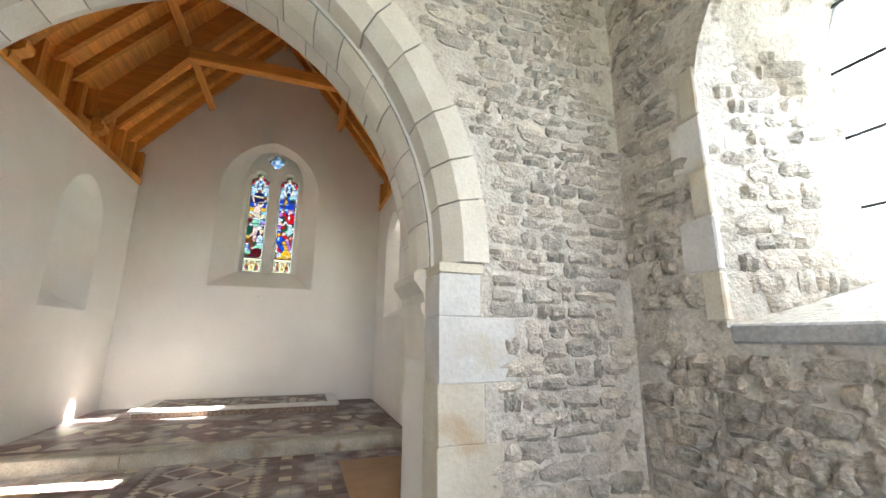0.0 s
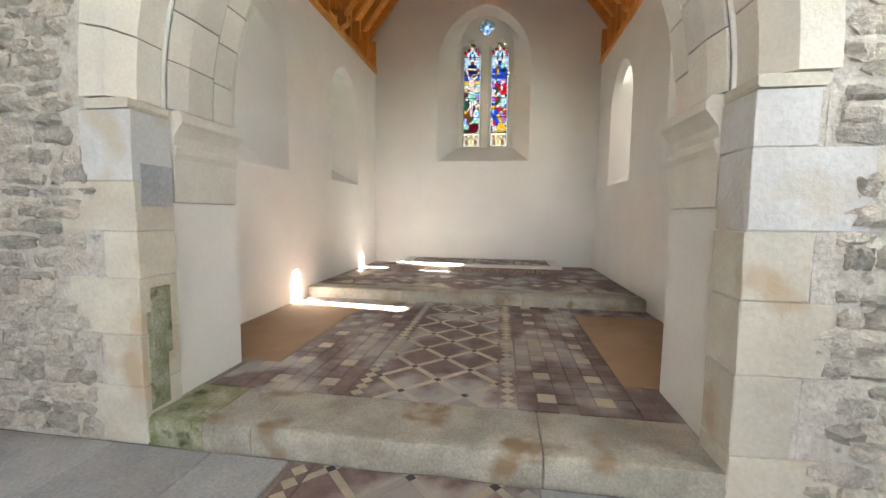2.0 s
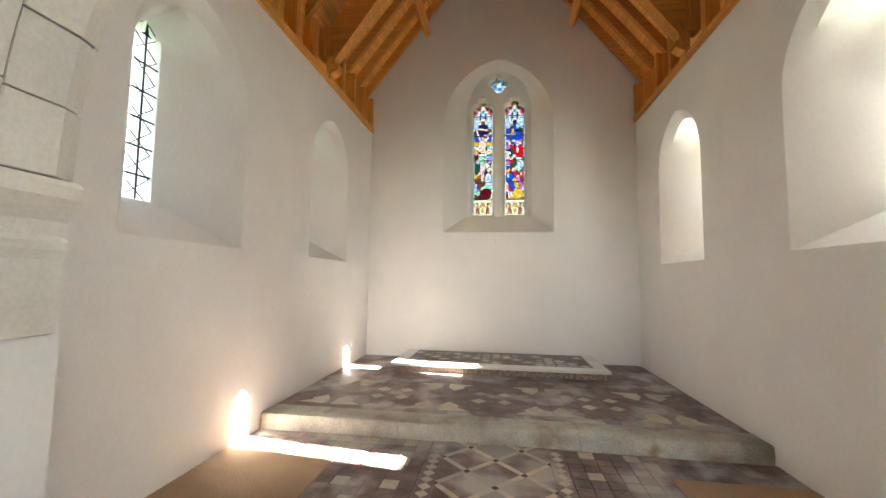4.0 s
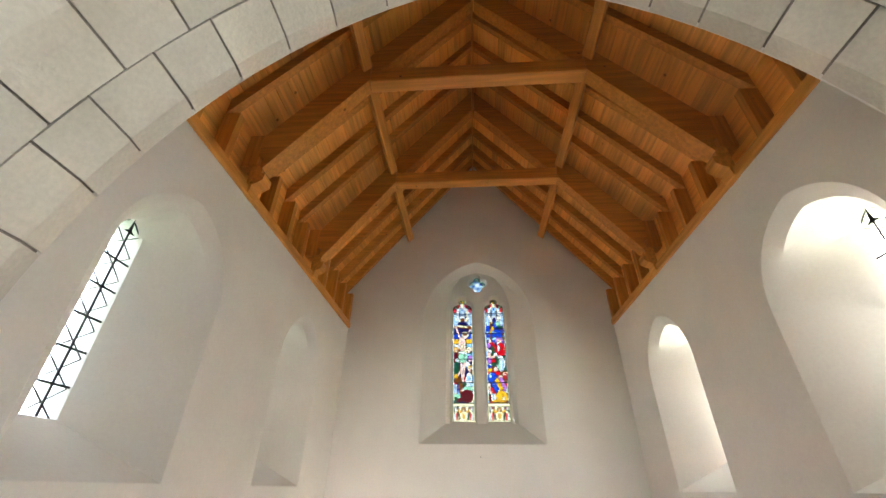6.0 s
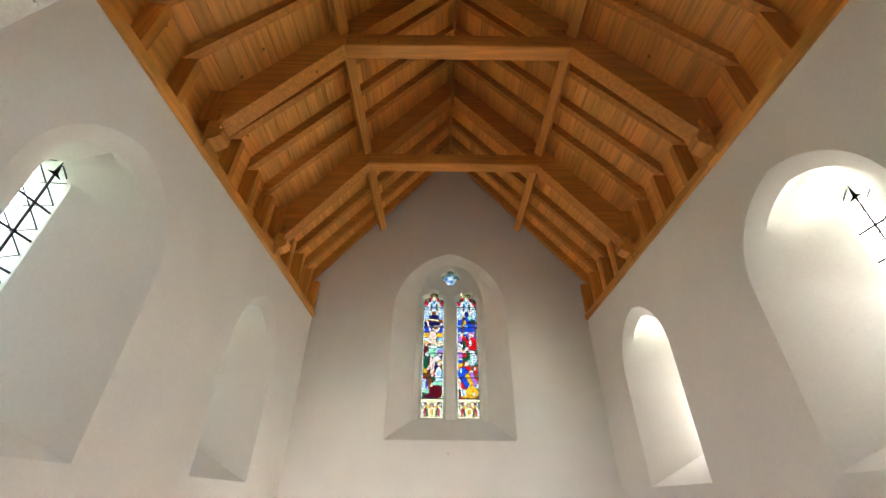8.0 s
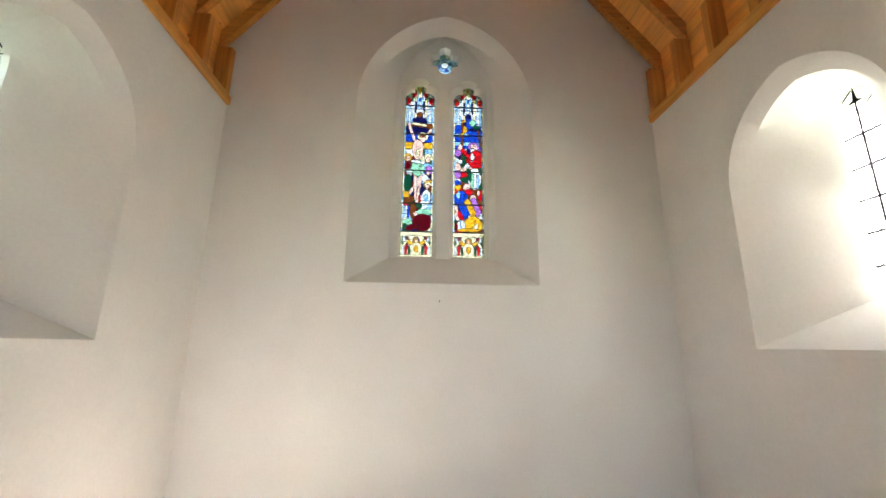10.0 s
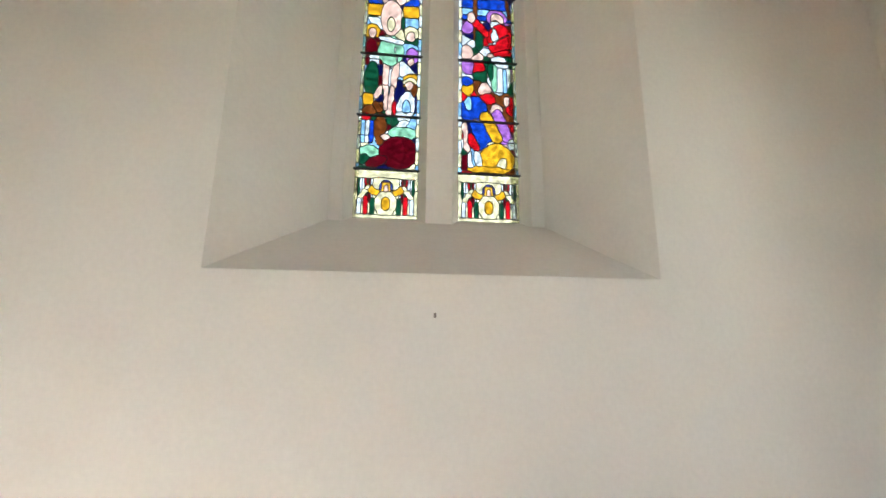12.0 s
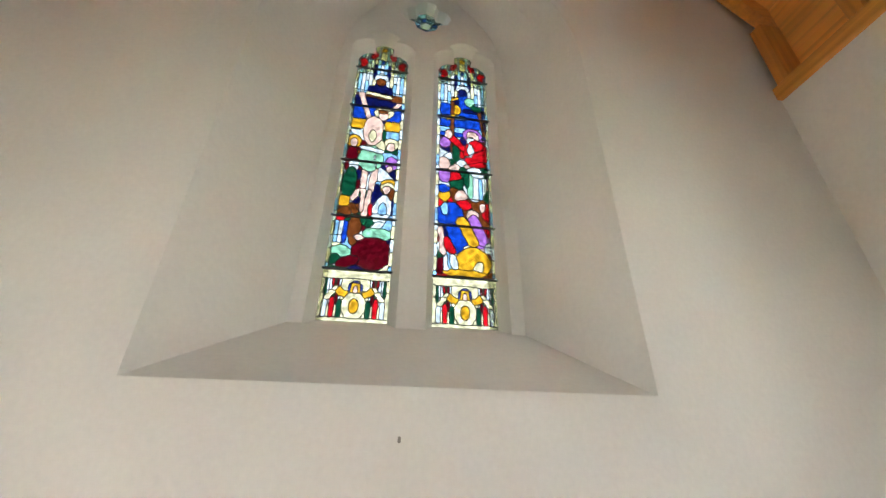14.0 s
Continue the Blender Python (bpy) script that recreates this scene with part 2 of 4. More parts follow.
def pierced_wall(name, outer, openings, put, depth, material, label, inner_mat=None):
    """A wall of that depth with openings that go through it: each a front loop, a back loop and the back's depth."""
    bm = bmesh.new()

    def ring(loop, d):
        vs = [bm.verts.new(put(u, v, d)) for u, v in loop]
        return vs, [bm.edges.new((vs[i], vs[(i + 1) % len(vs)])) for i in range(len(vs))]

    front, back, sides = [], [], []
    fo, fe = ring(outer, 0)
    bo, be = ring(outer, depth)
    front += fe
    back += be
    sides.append((fo, bo))
    for f_loop, rings in openings:
        v0, e0 = ring(f_loop, 0)
        front += e0
        prev = v0
        for k, (loop, d) in enumerate(rings):
            v1, e1 = ring(loop, d)
            sides.append((prev, v1))
            prev = v1
            if k == len(rings) - 1:
                back += e1
    bmesh.ops.triangle_fill(bm, edges=front, use_beauty=True)
    bmesh.ops.triangle_fill(bm, edges=back, use_beauty=True)
    for p, q in sides:
        n = len(p)
        for i in range(n):
            bm.faces.new((p[i], p[(i + 1) % n], q[(i + 1) % n], q[i]))
    ob = new(name, mesh_from(name, bm, material, 32))
    return tagged(ob, label, "wall", kind="structure")


# ---- plan ----
DEEP = 0.50
ROOF_TOP, PITCH = 8.2, 1.26

# chancel side walls, each with two splayed windows
SILL, SPRING, APEX = 1.91, 3.17, 3.87


def side_opening(cy):
    f = pointed(cy, .60, SILL, SPRING, APEX)
    s = [(.507, 1.977, 3.17, 3.76, .10), (.39, 2.06, 3.28, 3.83, DEEP * .45), (.125, 2.25, 3.56, 3.74, DEEP), (.125, 2.25, 3.56, 3.74, .75)]
    return f, [(pointed(cy, a, z0, sp, ap), d) for a, z0, sp, ap, d in s]


for key, sx in (("north", -1), ("south", 1)):
    ys = [SIDE_Y[key[0] + "1"], SIDE_Y[key[0] + "2"]]
    pierced_wall("wall_" + key, [(.9, -.2), (EAST, -.2), (EAST, 4.36), (.9, 4.36)], [side_opening(y) for y in ys],
                 lambda u, v, d, sx=sx: (sx * (HALF + d), u, v), .75, PLASTER, "smooth cream lime-plastered chancel wall with splayed pointed window openings")

# east gable wall with the deep splayed recess of the twin lancets
LX = 0.017


def trefoil_lancet(cx, a, z0, spring, top, n=5):
    """A lancet outline with a cusped head."""
    pts = [(cx - a, z0), (cx - a, spring)]
    for ox, oz, r, a0, a1 in ((-a * .45, .05, a * .58, 200, 80), (0, .155, a * .55, 155, 25), (a * .45, .05, a * .58, 100, -20)):
        for i in range(n):
            g = radians(a0 + (a1 - a0) * i / (n - 1))
            pts.append((cx + ox + r * math.cos(g), spring + oz + r * math.sin(g) * 1.0))
    return pts + [(cx + a, spring), (cx + a, z0)]


def quatrefoil(cx, cz, r, n=5):
    pts = []
    for k in range(4):
        m = radians(90 * k)
        ox, oz = cx + r * .52 * math.cos(m), cz + r * .52 * math.sin(m)
        for i in range(n):
            g = m + radians(-95 + 190 * i / (n - 1))
            pts.append((ox + r * .5 * math.cos(g), oz + r * .5 * math.sin(g)))
    return pts


gable = [(-3.05, -.2), (3.05, -.2), (3.05, ROOF_TOP + .02 - PITCH * 3.05), (0, ROOF_TOP + .02), (-3.05, ROOF_TOP + .02 - PITCH * 3.05)]
recess_front = pointed(0, .955, 2.485, 4.45, 5.60)
recess_back = pointed(LX, .60, 2.83, 4.80, 5.76)
pierced_wall("wall_east", gable, [(recess_front, [(pointed(0, .857, 2.58, 4.45, 5.44), .13), (recess_back, .47)])], lambda u, v, d: (u, EAST + d, v), .47, PLASTER,
             "cream plastered gable wall with a deep pointed window recess")
LANCETS = [LX - .3, LX + .3]
tracery_outer = [(-.9, 2.6), (.95, 2.6), (.95, 5.9), (-.9, 5.9)]


def grow(loop, k):
    cx = sum(p[0] for p in loop) / len(loop)
    cz = (min(p[1] for p in loop) + max(p[1] for p in loop)) / 2
    w = (max(p[0] for p in loop) - min(p[0] for p in loop)) / 2
    h = (max(p[1] for p in loop) - min(p[1] for p in loop)) / 2
    return [(cx + (u - cx) * (1 + k / w), cz + (v - cz) * (1 + k / h)) for u, v in loop]


lan = [trefoil_lancet(c, .182, 2.875, 4.82, 5.10) for c in LANCETS]
quat = quatrefoil(LX, 5.39, .165)
pierced_wall("window_tracery", tracery_outer, [(grow(l, .045), [(l, .085), (l, .26)]) for l in lan] + [(grow(quat, .03), [(quat, .085), (quat, .26)])],
             lambda u, v, d: (u, EAST + .474 + d, v), .26, PLASTER, "plastered stone tracery with twin cusped lancets and a quatrefoil")

# chancel arch wall between nave and chancel
AX, HALF_ARCH, SPR, CROWN = -0.02, 1.54, 2.0, 4.07
RISE = CROWN - SPR
RAD = (RISE ** 2 + HALF_ARCH ** 2) / (2 * HALF_ARCH)
OFFC = RAD - HALF_ARCH


def arch_point(off, s, side):
    """A point on the arch: off metres outside the soffit, s from 0 at the springing to 1 at the crown."""
    r = RAD + off
    top = math.acos(OFFC / r)
    g = top * s
    return AX + side * (r * math.cos(g) - OFFC), SPR + r * math.sin(g)


def arch_loop(off, foot, n=16):
    left = [arch_point(off, i / n, -1) for i in range(n + 1)]
    right = [arch_point(off, i / n, 1) for i in range(n)][::-1]
    return [(left[0][0], foot)] + left + right + [(right[-1][0], foot)]


def arch_wall(name, off, y0, y1, x_out, z_top, material, label):
    inner = arch_loop(off, -.2)
    loop = [(-x_out, -.2)] + inner + [(x_out, -.2), (x_out, z_top), (-x_out, z_top)]
    bm = bmesh.new()
    for d in (y0, y1):
        vs = [bm.verts.new((u, d, v)) for u, v in loop]
        es = [bm.edges.new((vs[i], vs[(i + 1) % len(vs)])) for i in range(len(vs))]
        bmesh.ops.triangle_fill(bm, edges=es, use_beauty=True)
        if d == y0:
            first = vs
    for i in range(len(vs)):
        j = (i + 1) % len(vs)
        bm.faces.new((first[i], first[j], vs[j], vs[i]))
    return tagged(new(name, mesh_from(name, bm, material, 32)), label, "wall", kind="structure")


arch_wall("wall_arch_chancel", .05, .262, .9, 3.05, 8.1, PLASTER, "plastered chancel side of the arch wall")
wall_rubble = arch_wall("wall_nave_east", .30, 0, .26, 3.85, 6.6, MORTAR, "rubble stone nave wall with pale lime pointing beside the chancel arch")

# nave: plain closing walls, only the south one's near splayed window known
NAVE_X = 2.93


def nave_opening(cy):
    f = pointed(cy, .82, 1.63, 2.95, 3.95)
    return f, [(pointed(cy, .47, 1.86, 3.15, 3.85), .62), (pointed(cy, .47, 1.86, 3.15, 3.85), .8)]


nave_walls = {}
# North and rear openings are added to give the nave light
for key, sx in (("south", 1), ("north", -1)):
    nave_walls[key] = pierced_wall("wall_nave_" + key, [(-8, -.2), (0, -.2), (0, 6.6), (-8, 6.6)], [nave_opening(-1.45), nave_opening(-5.0)],
                                   lambda u, v, d, sx=sx: (sx * (NAVE_X + d), u, v), .8, MORTAR, "rubble stone nave wall with deep splayed windows, added where unseen")
# Unseen west wall, its opening added for a lamp
pierced_wall("wall_nave_west", [(-3.85, -.2), (3.85, -.2), (3.85, 6.6), (-3.85, 6.6)], [(pointed(0, 1.1, 1.7, 3.6, 5.2), [(pointed(0, 1.0, 1.7, 3.6, 5.1), .5)])],
             lambda u, v, d: (u, -8 - d, v), .5, PLASTER, "plain unseen west wall of the nave with an added opening for light")
tagged(part("nave_ceiling", boxed(-3.85, 3.85, -8.5, .0, 6.6, 6.75), WOODX), "plain boarded nave ceiling", "ceiling", kind="structure")

# ground and floors
tagged(part("ground", boxed(-300, 300, -300, 300, -.6, -.4), SOIL), "mown grass outside the church", "ground", kind="structure")
tagged(part("nave_floor", boxed(-3.85, 3.85, -8.5, .3, -.3, -.012), BED), "worn grey paved nave floor", "floor", kind="structure")
chancel_floor = tagged(part("chancel_floor", boxed(-HALF, HALF, .02, 3.4, -.15, Z1 - .010), BED), "patterned tile chancel floor with brown panels", "floor", kind="structure")
sanct_floor = tagged(part("sanctuary_floor", boxed(-HALF, HALF, 3.45, EAST, -.15, Z2 - .010), BED), "raised sanctuary floor of plum and buff tiles", "floor", kind="structure")

# ---- roof ----
roof_boards = bmesh.new()
slope_len = math.hypot(2.62, 2.62 * PITCH)
ux, uz = 1 / math.hypot(1, PITCH), PITCH / math.hypot(1, PITCH)
nb = 27
for sx in (-1, 1):
    for i in range(nb):
        a, b_ = i * slope_len / nb + .002, (i + 1) * slope_len / nb - .002
        loop = [(sx * a * ux, ROOF_TOP - a * uz), (sx * b_ * ux, ROOF_TOP - b_ * uz),
                (sx * (b_ * ux + .02 * uz), ROOF_TOP - b_ * uz + .02 * ux), (sx * (a * ux + .02 * uz), ROOF_TOP - a * uz + .02 * ux)]
        prism(roof_boards, loop, .86, EAST + .46, along_y)
    for i in range(6):
        box(roof_boards, sx * 2.44, sx * 2.46, .86, EAST, 4.40 + i * .15, 4.548 + i * .15)
tagged(part("chancel_ceiling", roof_boards, SARKING_LIT), "orange-brown softwood sarking boards between rafters", "ceiling", kind="structure")
cover = bmesh.new()
for sx in (-1, 1):
    prism(cover, [(0, ROOF_TOP + .05), (sx * 3.3, ROOF_TOP + .05 - 3.3 * PITCH), (sx * 3.3, ROOF_TOP + .13 - 3.3 * PITCH), (0, ROOF_TOP + .13)], .5, EAST + .8, along_y)
tagged(part("roof_covering", cover, RENDER_OUT), "slate roof covering", "roof", kind="structure")

RAF = 8.0


def rafter_line(x, drop=0.0):
    return RAF - drop - PITCH * abs(x)


def rafter_pair(y):
    th = thing("rafter_couple", "orange-brown softwood rafter couple with upright ashlar pieces", "rafter", group="chancel rafters")
    for sx in (-1, 1):
        part("rafter", prismed([(sx * .012, RAF), (sx * 2.42, rafter_line(2.42)), (sx * 2.42, rafter_line(2.42) + .195), (sx * .012, RAF + .195)], -.04, .04, along_y), WOODX, th)
        part("ashlar_piece", boxed(min(sx * 2.27, sx * 2.43), max(sx * 2.27, sx * 2.43), -.04, .04, 4.425, rafter_line(2.43) + .01, bevel=.004), WOODZ, th)
    th.location.y = y
    return th


def truss(y):
    th = thing("roof_truss", "heavy softwood collar truss with straight braces on moulded corbels", "roof truss", group="chancel trusses")
    t = .085
    part("collar", boxed(-1.235, 1.235, -t, t, 5.93, 6.14, bevel=.012), WOODX, th)
    for sx in (-1, 1):
        part("principal_rafter", prismed([(sx * .022, 7.52), (sx * 1.10, 7.52 - 1.10 * PITCH), (sx * 1.22, 6.17), (sx * 1.30, rafter_line(1.30)), (sx * .022, RAF)], -t, t, along_y), WOODX, th)
        part("brace", prismed([(sx * 1.235, 5.94), (sx * 2.18, 4.63), (sx * 2.21, 4.66), (sx * 2.20, 4.76), (sx * 2.26, 4.80), (sx * 2.268, 5.08), (sx * 1.31, 6.34), (sx * 1.235, 6.17)], -t, t, along_y), WOODX, th)
        part("corbel_block", prismed([(sx * 2.299, 4.32), (sx * 2.25, 4.34), (sx * 2.24, 4.39), (sx * 2.24, 4.43), (sx * 2.19, 4.45), (sx * 2.14, 4.49), (sx * 2.14, 4.57), (sx * 2.18, 4.57), (sx * 2.18, 4.62), (sx * 2.22, 4.67), (sx * 2.299, 4.67)], -.075, .075, along_y), WOODY, th, "moulded timber corbel")
        part("wall_post", boxed(min(sx * 2.25, sx * 2.42), max(sx * 2.25, sx * 2.42), -t, t, 4.675, 5.1, bevel=.006), WOODZ, th)
    th.location.y = y
    return th


TRUSS_Y = (2.79, 4.58)
for y in TRUSS_Y:
    truss(y)
first_rafter = rafter_pair(.98)
for y in (1.42, 1.87, 2.32, 3.22, 3.68, 4.13, 5.03, 5.49, 5.95, 6.39):
    copy_thing(first_rafter, pose(0, y, 0))
for sx in (-1, 1):
    plate = tagged(part("wall_plate", boxed(min(sx * 2.262, sx * 2.5), max(sx * 2.262, sx * 2.5), .9, EAST, 4.325, 4.425, bevel=.008), WOODY), "planed softwood wall plate along the wall head", "wall plate")
    for y0, y1 in ((.92, TRUSS_Y[0] - .09), (TRUSS_Y[0] + .09, TRUSS_Y[1] - .09), (TRUSS_Y[1] + .09, EAST - .005)):
        cx, top = 1.34, rafter_line(1.34)
        bm = bmesh.new()
        w, h = .08, .18
        loop = []
        for p, q in ((-w, 0), (w, 0), (w, -h + .015), (w - .015, -h), (-w + .015, -h), (-w, -h + .015)):
            loop.append((sx * (cx + p * ux - q * -uz * .55), top + q - p * uz * .8))
        prism(bm, loop, y0, y1, along_y)
        tagged(part("purlin", bm, WOODY), "chamfered softwood purlin spanning between trusses", "purlin", group="chancel purlins")
tagged(part("ridge_board", boxed(-.011, .011, .9, EAST, 7.84, 8.19), WOODY), "thin softwood ridge board", "ridge board")

# ---- windows ----


def side_window(cy, sx, number):
    win = tagged(new("window_%d" % number), "narrow pointed lancet of clear leaded quarry glass with iron bars", "window", "chancel side windows", "structure")
    X = sx * (HALF + DEEP + .05)
    loop = pointed(cy, .128, 2.24, 3.56, 3.75)
    part("pane", prismed(loop, -.003, .003, lambda u, v, d: (X + d, u, v)), CLEAR, win, "pale greenish clear glass").visible_shadow = False
    bm = bmesh.new()
    xi = X - sx * .012

    def bar(u0, v0, u1, v1, w):
        dx, dz = u1 - u0, v1 - v0
        ln = math.hypot(dx, dz)
        px, pz = -dz / ln * w / 2, dx / ln * w / 2
        prism(bm, [(u0 + px, v0 + pz), (u1 + px, v1 + pz), (u1 - px, v1 - pz), (u0 - px, v0 - pz)], -.004, .004, lambda u, v, d: (xi + d, u, v))
    z = 2.24
    while z < 3.66:
        z2 = min(z + .2, 3.72)
        k = (z2 - z) / .2
        bar(cy - .125, z, cy - .125 + .25 * k, z2, .006)
        bar(cy + .125, z, cy + .125 - .25 * k, z2, .006)
        z += .2
    part("lead_lattice", bm, LEAD, win, "dark lead lattice")
    bm = bmesh.new()
    xi = X - sx * .03
    bar(cy, 2.24, cy, 3.66, .015)
    part("upright_bar", bm, LEAD, win, "dark iron upright bar")
    for zz in (2.45, 2.68, 2.91, 3.14, 3.37):
        bm = bmesh.new()
        bar(cy - .155, zz, cy + .155, zz, .014)
        part("saddle_bar", bm, LEAD, win, "dark iron saddle bar")
    bm = bmesh.new()
    prism(bm, [(cy, 3.64), (cy - .05, 3.61), (cy - .015, 3.63), (cy, 3.73), (cy + .015, 3.63), (cy + .05, 3.61)], -.004, .004, lambda u, v, d: (xi + d, u, v))
    part("bar_finial", bm, LEAD, win)


for i, (key, sx) in enumerate((("n1", -1), ("n2", -1), ("s1", 1), ("s2", 1))):
    side_window(SIDE_Y[key], sx, i + 1)
# Nave windows; all but the near south one are added
for i, cy in enumerate((-1.45, -5.0)):
    for sx in (-1, 1):
        w = tagged(new("window_%d" % (5 + i * 2 + (sx > 0))), "large nave window with veiled glass in a splayed stone reveal, added where unseen", "window", kind="structure")
        p = part("pane", prismed(pointed(cy, .475, 1.85, 3.15, 3.85), -.003, .003, lambda u, v, d: (sx * (NAVE_X + .66) + d, u, v)), SUN_VEIL, w)
        for k in range(1, 5):
            part("saddle_bar", boxed(sx * (NAVE_X + .64) - .006, sx * (NAVE_X + .64) + .006, cy - .47, cy + .47, 1.85 + k * .4, 1.866 + k * .4), LEAD, w)
# The north sill goes with its added window
for sx in (-1, 1):
    for cy in (-1.45,):
        tagged(part("window_sill", boxed(min(sx * (NAVE_X - .02), sx * (NAVE_X + .66)), max(sx * (NAVE_X - .02), sx * (NAVE_X + .66)), cy - .80, cy + .80, 1.55, 1.645, bevel=.012), SLAB), "grey stone sill slab of the nave window", "window sill", kind="structure")

# ---- stained glass ----


def oval(u, v, ru, rv, colour, tilt=0.0):
    """A rounded piece of glass: its centre across and above the sill, its half sizes and its lean in degrees."""
    c, s = math.cos(radians(tilt)), math.sin(radians(tilt))

    def inside(x, y):
        dx, dy = x - u, y - v
        return ((dx * c + dy * s) / ru) ** 2 + ((dy * c - dx * s) / rv) ** 2 < 1
    return inside, colour


def limb(u0, v0, u1, v1, w, colour):
    """A long piece of glass between two points."""
    def inside(x, y):
        dx, dy = u1 - u0, v1 - v0
        t = max(0, min(1, ((x - u0) * dx + (y - v0) * dy) / (dx * dx + dy * dy)))
        return math.hypot(x - u0 - t * dx, y - v0 - t * dy) < w / 2
    return inside, colour


def block(u0, u1, v0, v1, colour):
    return (lambda x, y: u0 <= x < u1 and v0 <= y < v1), colour


def base_panel():
    """Cream base panel with winged shapes between red and white strips."""
    s = [block(-.2, .2, 0, .30, "cream")]
    for k in range(10):
        c = ("red", "white", "maroon", "white", "dark_green")[k % 5]
        s += [block(.07 + k * .009, .079 + k * .009, .10, .245, c), block(-.079 - k * .009, -.07 - k * .009, .10, .245, c)]
    for k in (-1, 1):
        s += [block(min(k * .06, k * .085), max(k * .06, k * .085), .025, .12, "dark_green"), block(min(k * .105, k * .13), max(k * .105, k * .13), .025, .14, "red"),
              limb(k * .03, .14, k * .105, .19, .035, "gold"), limb(k * .105, .19, k * .145, .13, .026, "cream"), block(min(k * .135, k * .158), max(k * .135, k * .158), .025, .13, "white")]
    s += [oval(0, .095, .062, .075, "cream"), oval(0, .09, .026, .045, "gold"), oval(0, .20, .042, .040, "blue"), oval(0, .195, .030, .034, "gold"), oval(0, .19, .018, .024, "pink")]
    return s + [block(-.2, .2, .252, .295, "cream"), block(-.2, .2, 0, .022, "cream")]


def canopy(top):
    """Pale pinnacled canopy over the picture."""
    s = []
    for k in range(-6, 7):
        c = ("white", "sky", "white", "cream", "sky")[k % 5]
        s.append(block(k * .026 - .013, k * .026 + .013, 1.68 + .07 * (abs(k) < 4) + .05 * (abs(k) < 2), 2.4, c))
    for k in (-1, 1):
        s += [oval(k * .052, 1.91, .016, .085, "navy"), oval(k * .105, 1.90, .015, .06, "sky"), oval(k * .148, 1.99, .035, .05, "red"), oval(k * .07, 2.08, .026, .05, "red", 20 * k), limb(k * .10, 1.80, k * .10, 1.98, .014, "white")]
    return s + [oval(0, 1.84, .05, .045, "white"), oval(0, 1.80, .032, .04, top), oval(0, 2.02, .018, .03, "blue"), limb(0, 2.06, 0, 2.19, .05, "cream"), oval(0, 2.15, .03, .03, "gold")]


def left_picture():
    return [
        block(-.16, .16, 1.40, 1.83, "navy"), block(-.16, .16, 1.42, 1.54, "blue"), block(-.16, -.06, 1.34, 1.42, "gold"), block(.06, .16, 1.34, 1.42, "gold"),
        limb(-.16, 1.68, .16, 1.64, .06, "brown"), limb(-.09, 1.68, .09, 1.65, .034, "cream"), oval(0, 1.82, .035, .06, "brown"),
        oval(-.125, 1.22, .045, .055, "gold"), oval(-.125, 1.21, .028, .038, "pink"), oval(-.13, 1.10, .04, .07, "maroon"), oval(-.105, 1.02, .03, .06, "white"),
        oval(.115, 1.22, .045, .06, "cream"), oval(.115, 1.20, .028, .04, "pink"), oval(.125, 1.06, .04, .06, "violet"), oval(.12, 1.02, .022, .03, "pink"),
        oval(-.115, .88, .045, .13, "dark_green"), oval(-.07, .80, .02, .05, "pink", -20), block(-.158, -.10, .71, .79, "gold"), oval(-.12, .67, .04, .045, "brown"), oval(-.14, .635, .03, .025, "red"),
        block(-.158, -.135, .46, .61, "sky"), block(-.135, -.112, .46, .61, "white"), block(-.112, -.09, .46, .61, "blue"), oval(-.05, .56, .035, .11, "brown"),
        oval(-.11, .40, .06, .05, "green"), oval(-.135, .36, .03, .035, "dark_green"), oval(-.09, .33, .05, .02, "white"),
        oval(.055, .78, .035, .12, "navy"), oval(.03, .70, .02, .07, "red", 20),
        limb(-.045, 1.42, -.135, 1.70, .036, "pink"), limb(.03, 1.42, .145, 1.60, .034, "pink"), oval(-.012, 1.33, .068, .13, "pink"), oval(-.012, 1.28, .022, .055, "cream"),
        oval(.045, 1.50, .066, .062, "cream"), oval(.045, 1.475, .035, .045, "pink"), oval(.04, 1.51, .036, .018, "brown"),
        limb(-.035, 1.02, -.03, .84, .042, "pink"), limb(-.03, .84, -.015, .68, .03, "pink"), limb(.035, 1.02, .015, .84, .042, "pink"), limb(.015, .84, -.005, .66, .03, "pink"),
        oval(-.005, 1.09, .078, .105, "green"), limb(-.07, 1.18, .06, 1.15, .035, "white"), limb(.02, 1.12, .03, 1.02, .012, "white"),
        oval(.12, .88, .052, .058, "gold"), oval(.12, .87, .040, .046, "cream"), oval(.115, .86, .024, .034, "pink"), limb(.145, .86, .14, .70, .026, "brown"),
        oval(.095, .70, .055, .11, "white", -8), oval(.10, .71, .024, .05, "sky"), limb(.10, .61, .0, .53, .04, "white"), oval(-.02, .51, .028, .02, "pink"), oval(.085, .535, .085, .045, "green"),
        oval(.065, .41, .115, .105, "maroon"), oval(-.06, .35, .07, .035, "maroon", 25)]


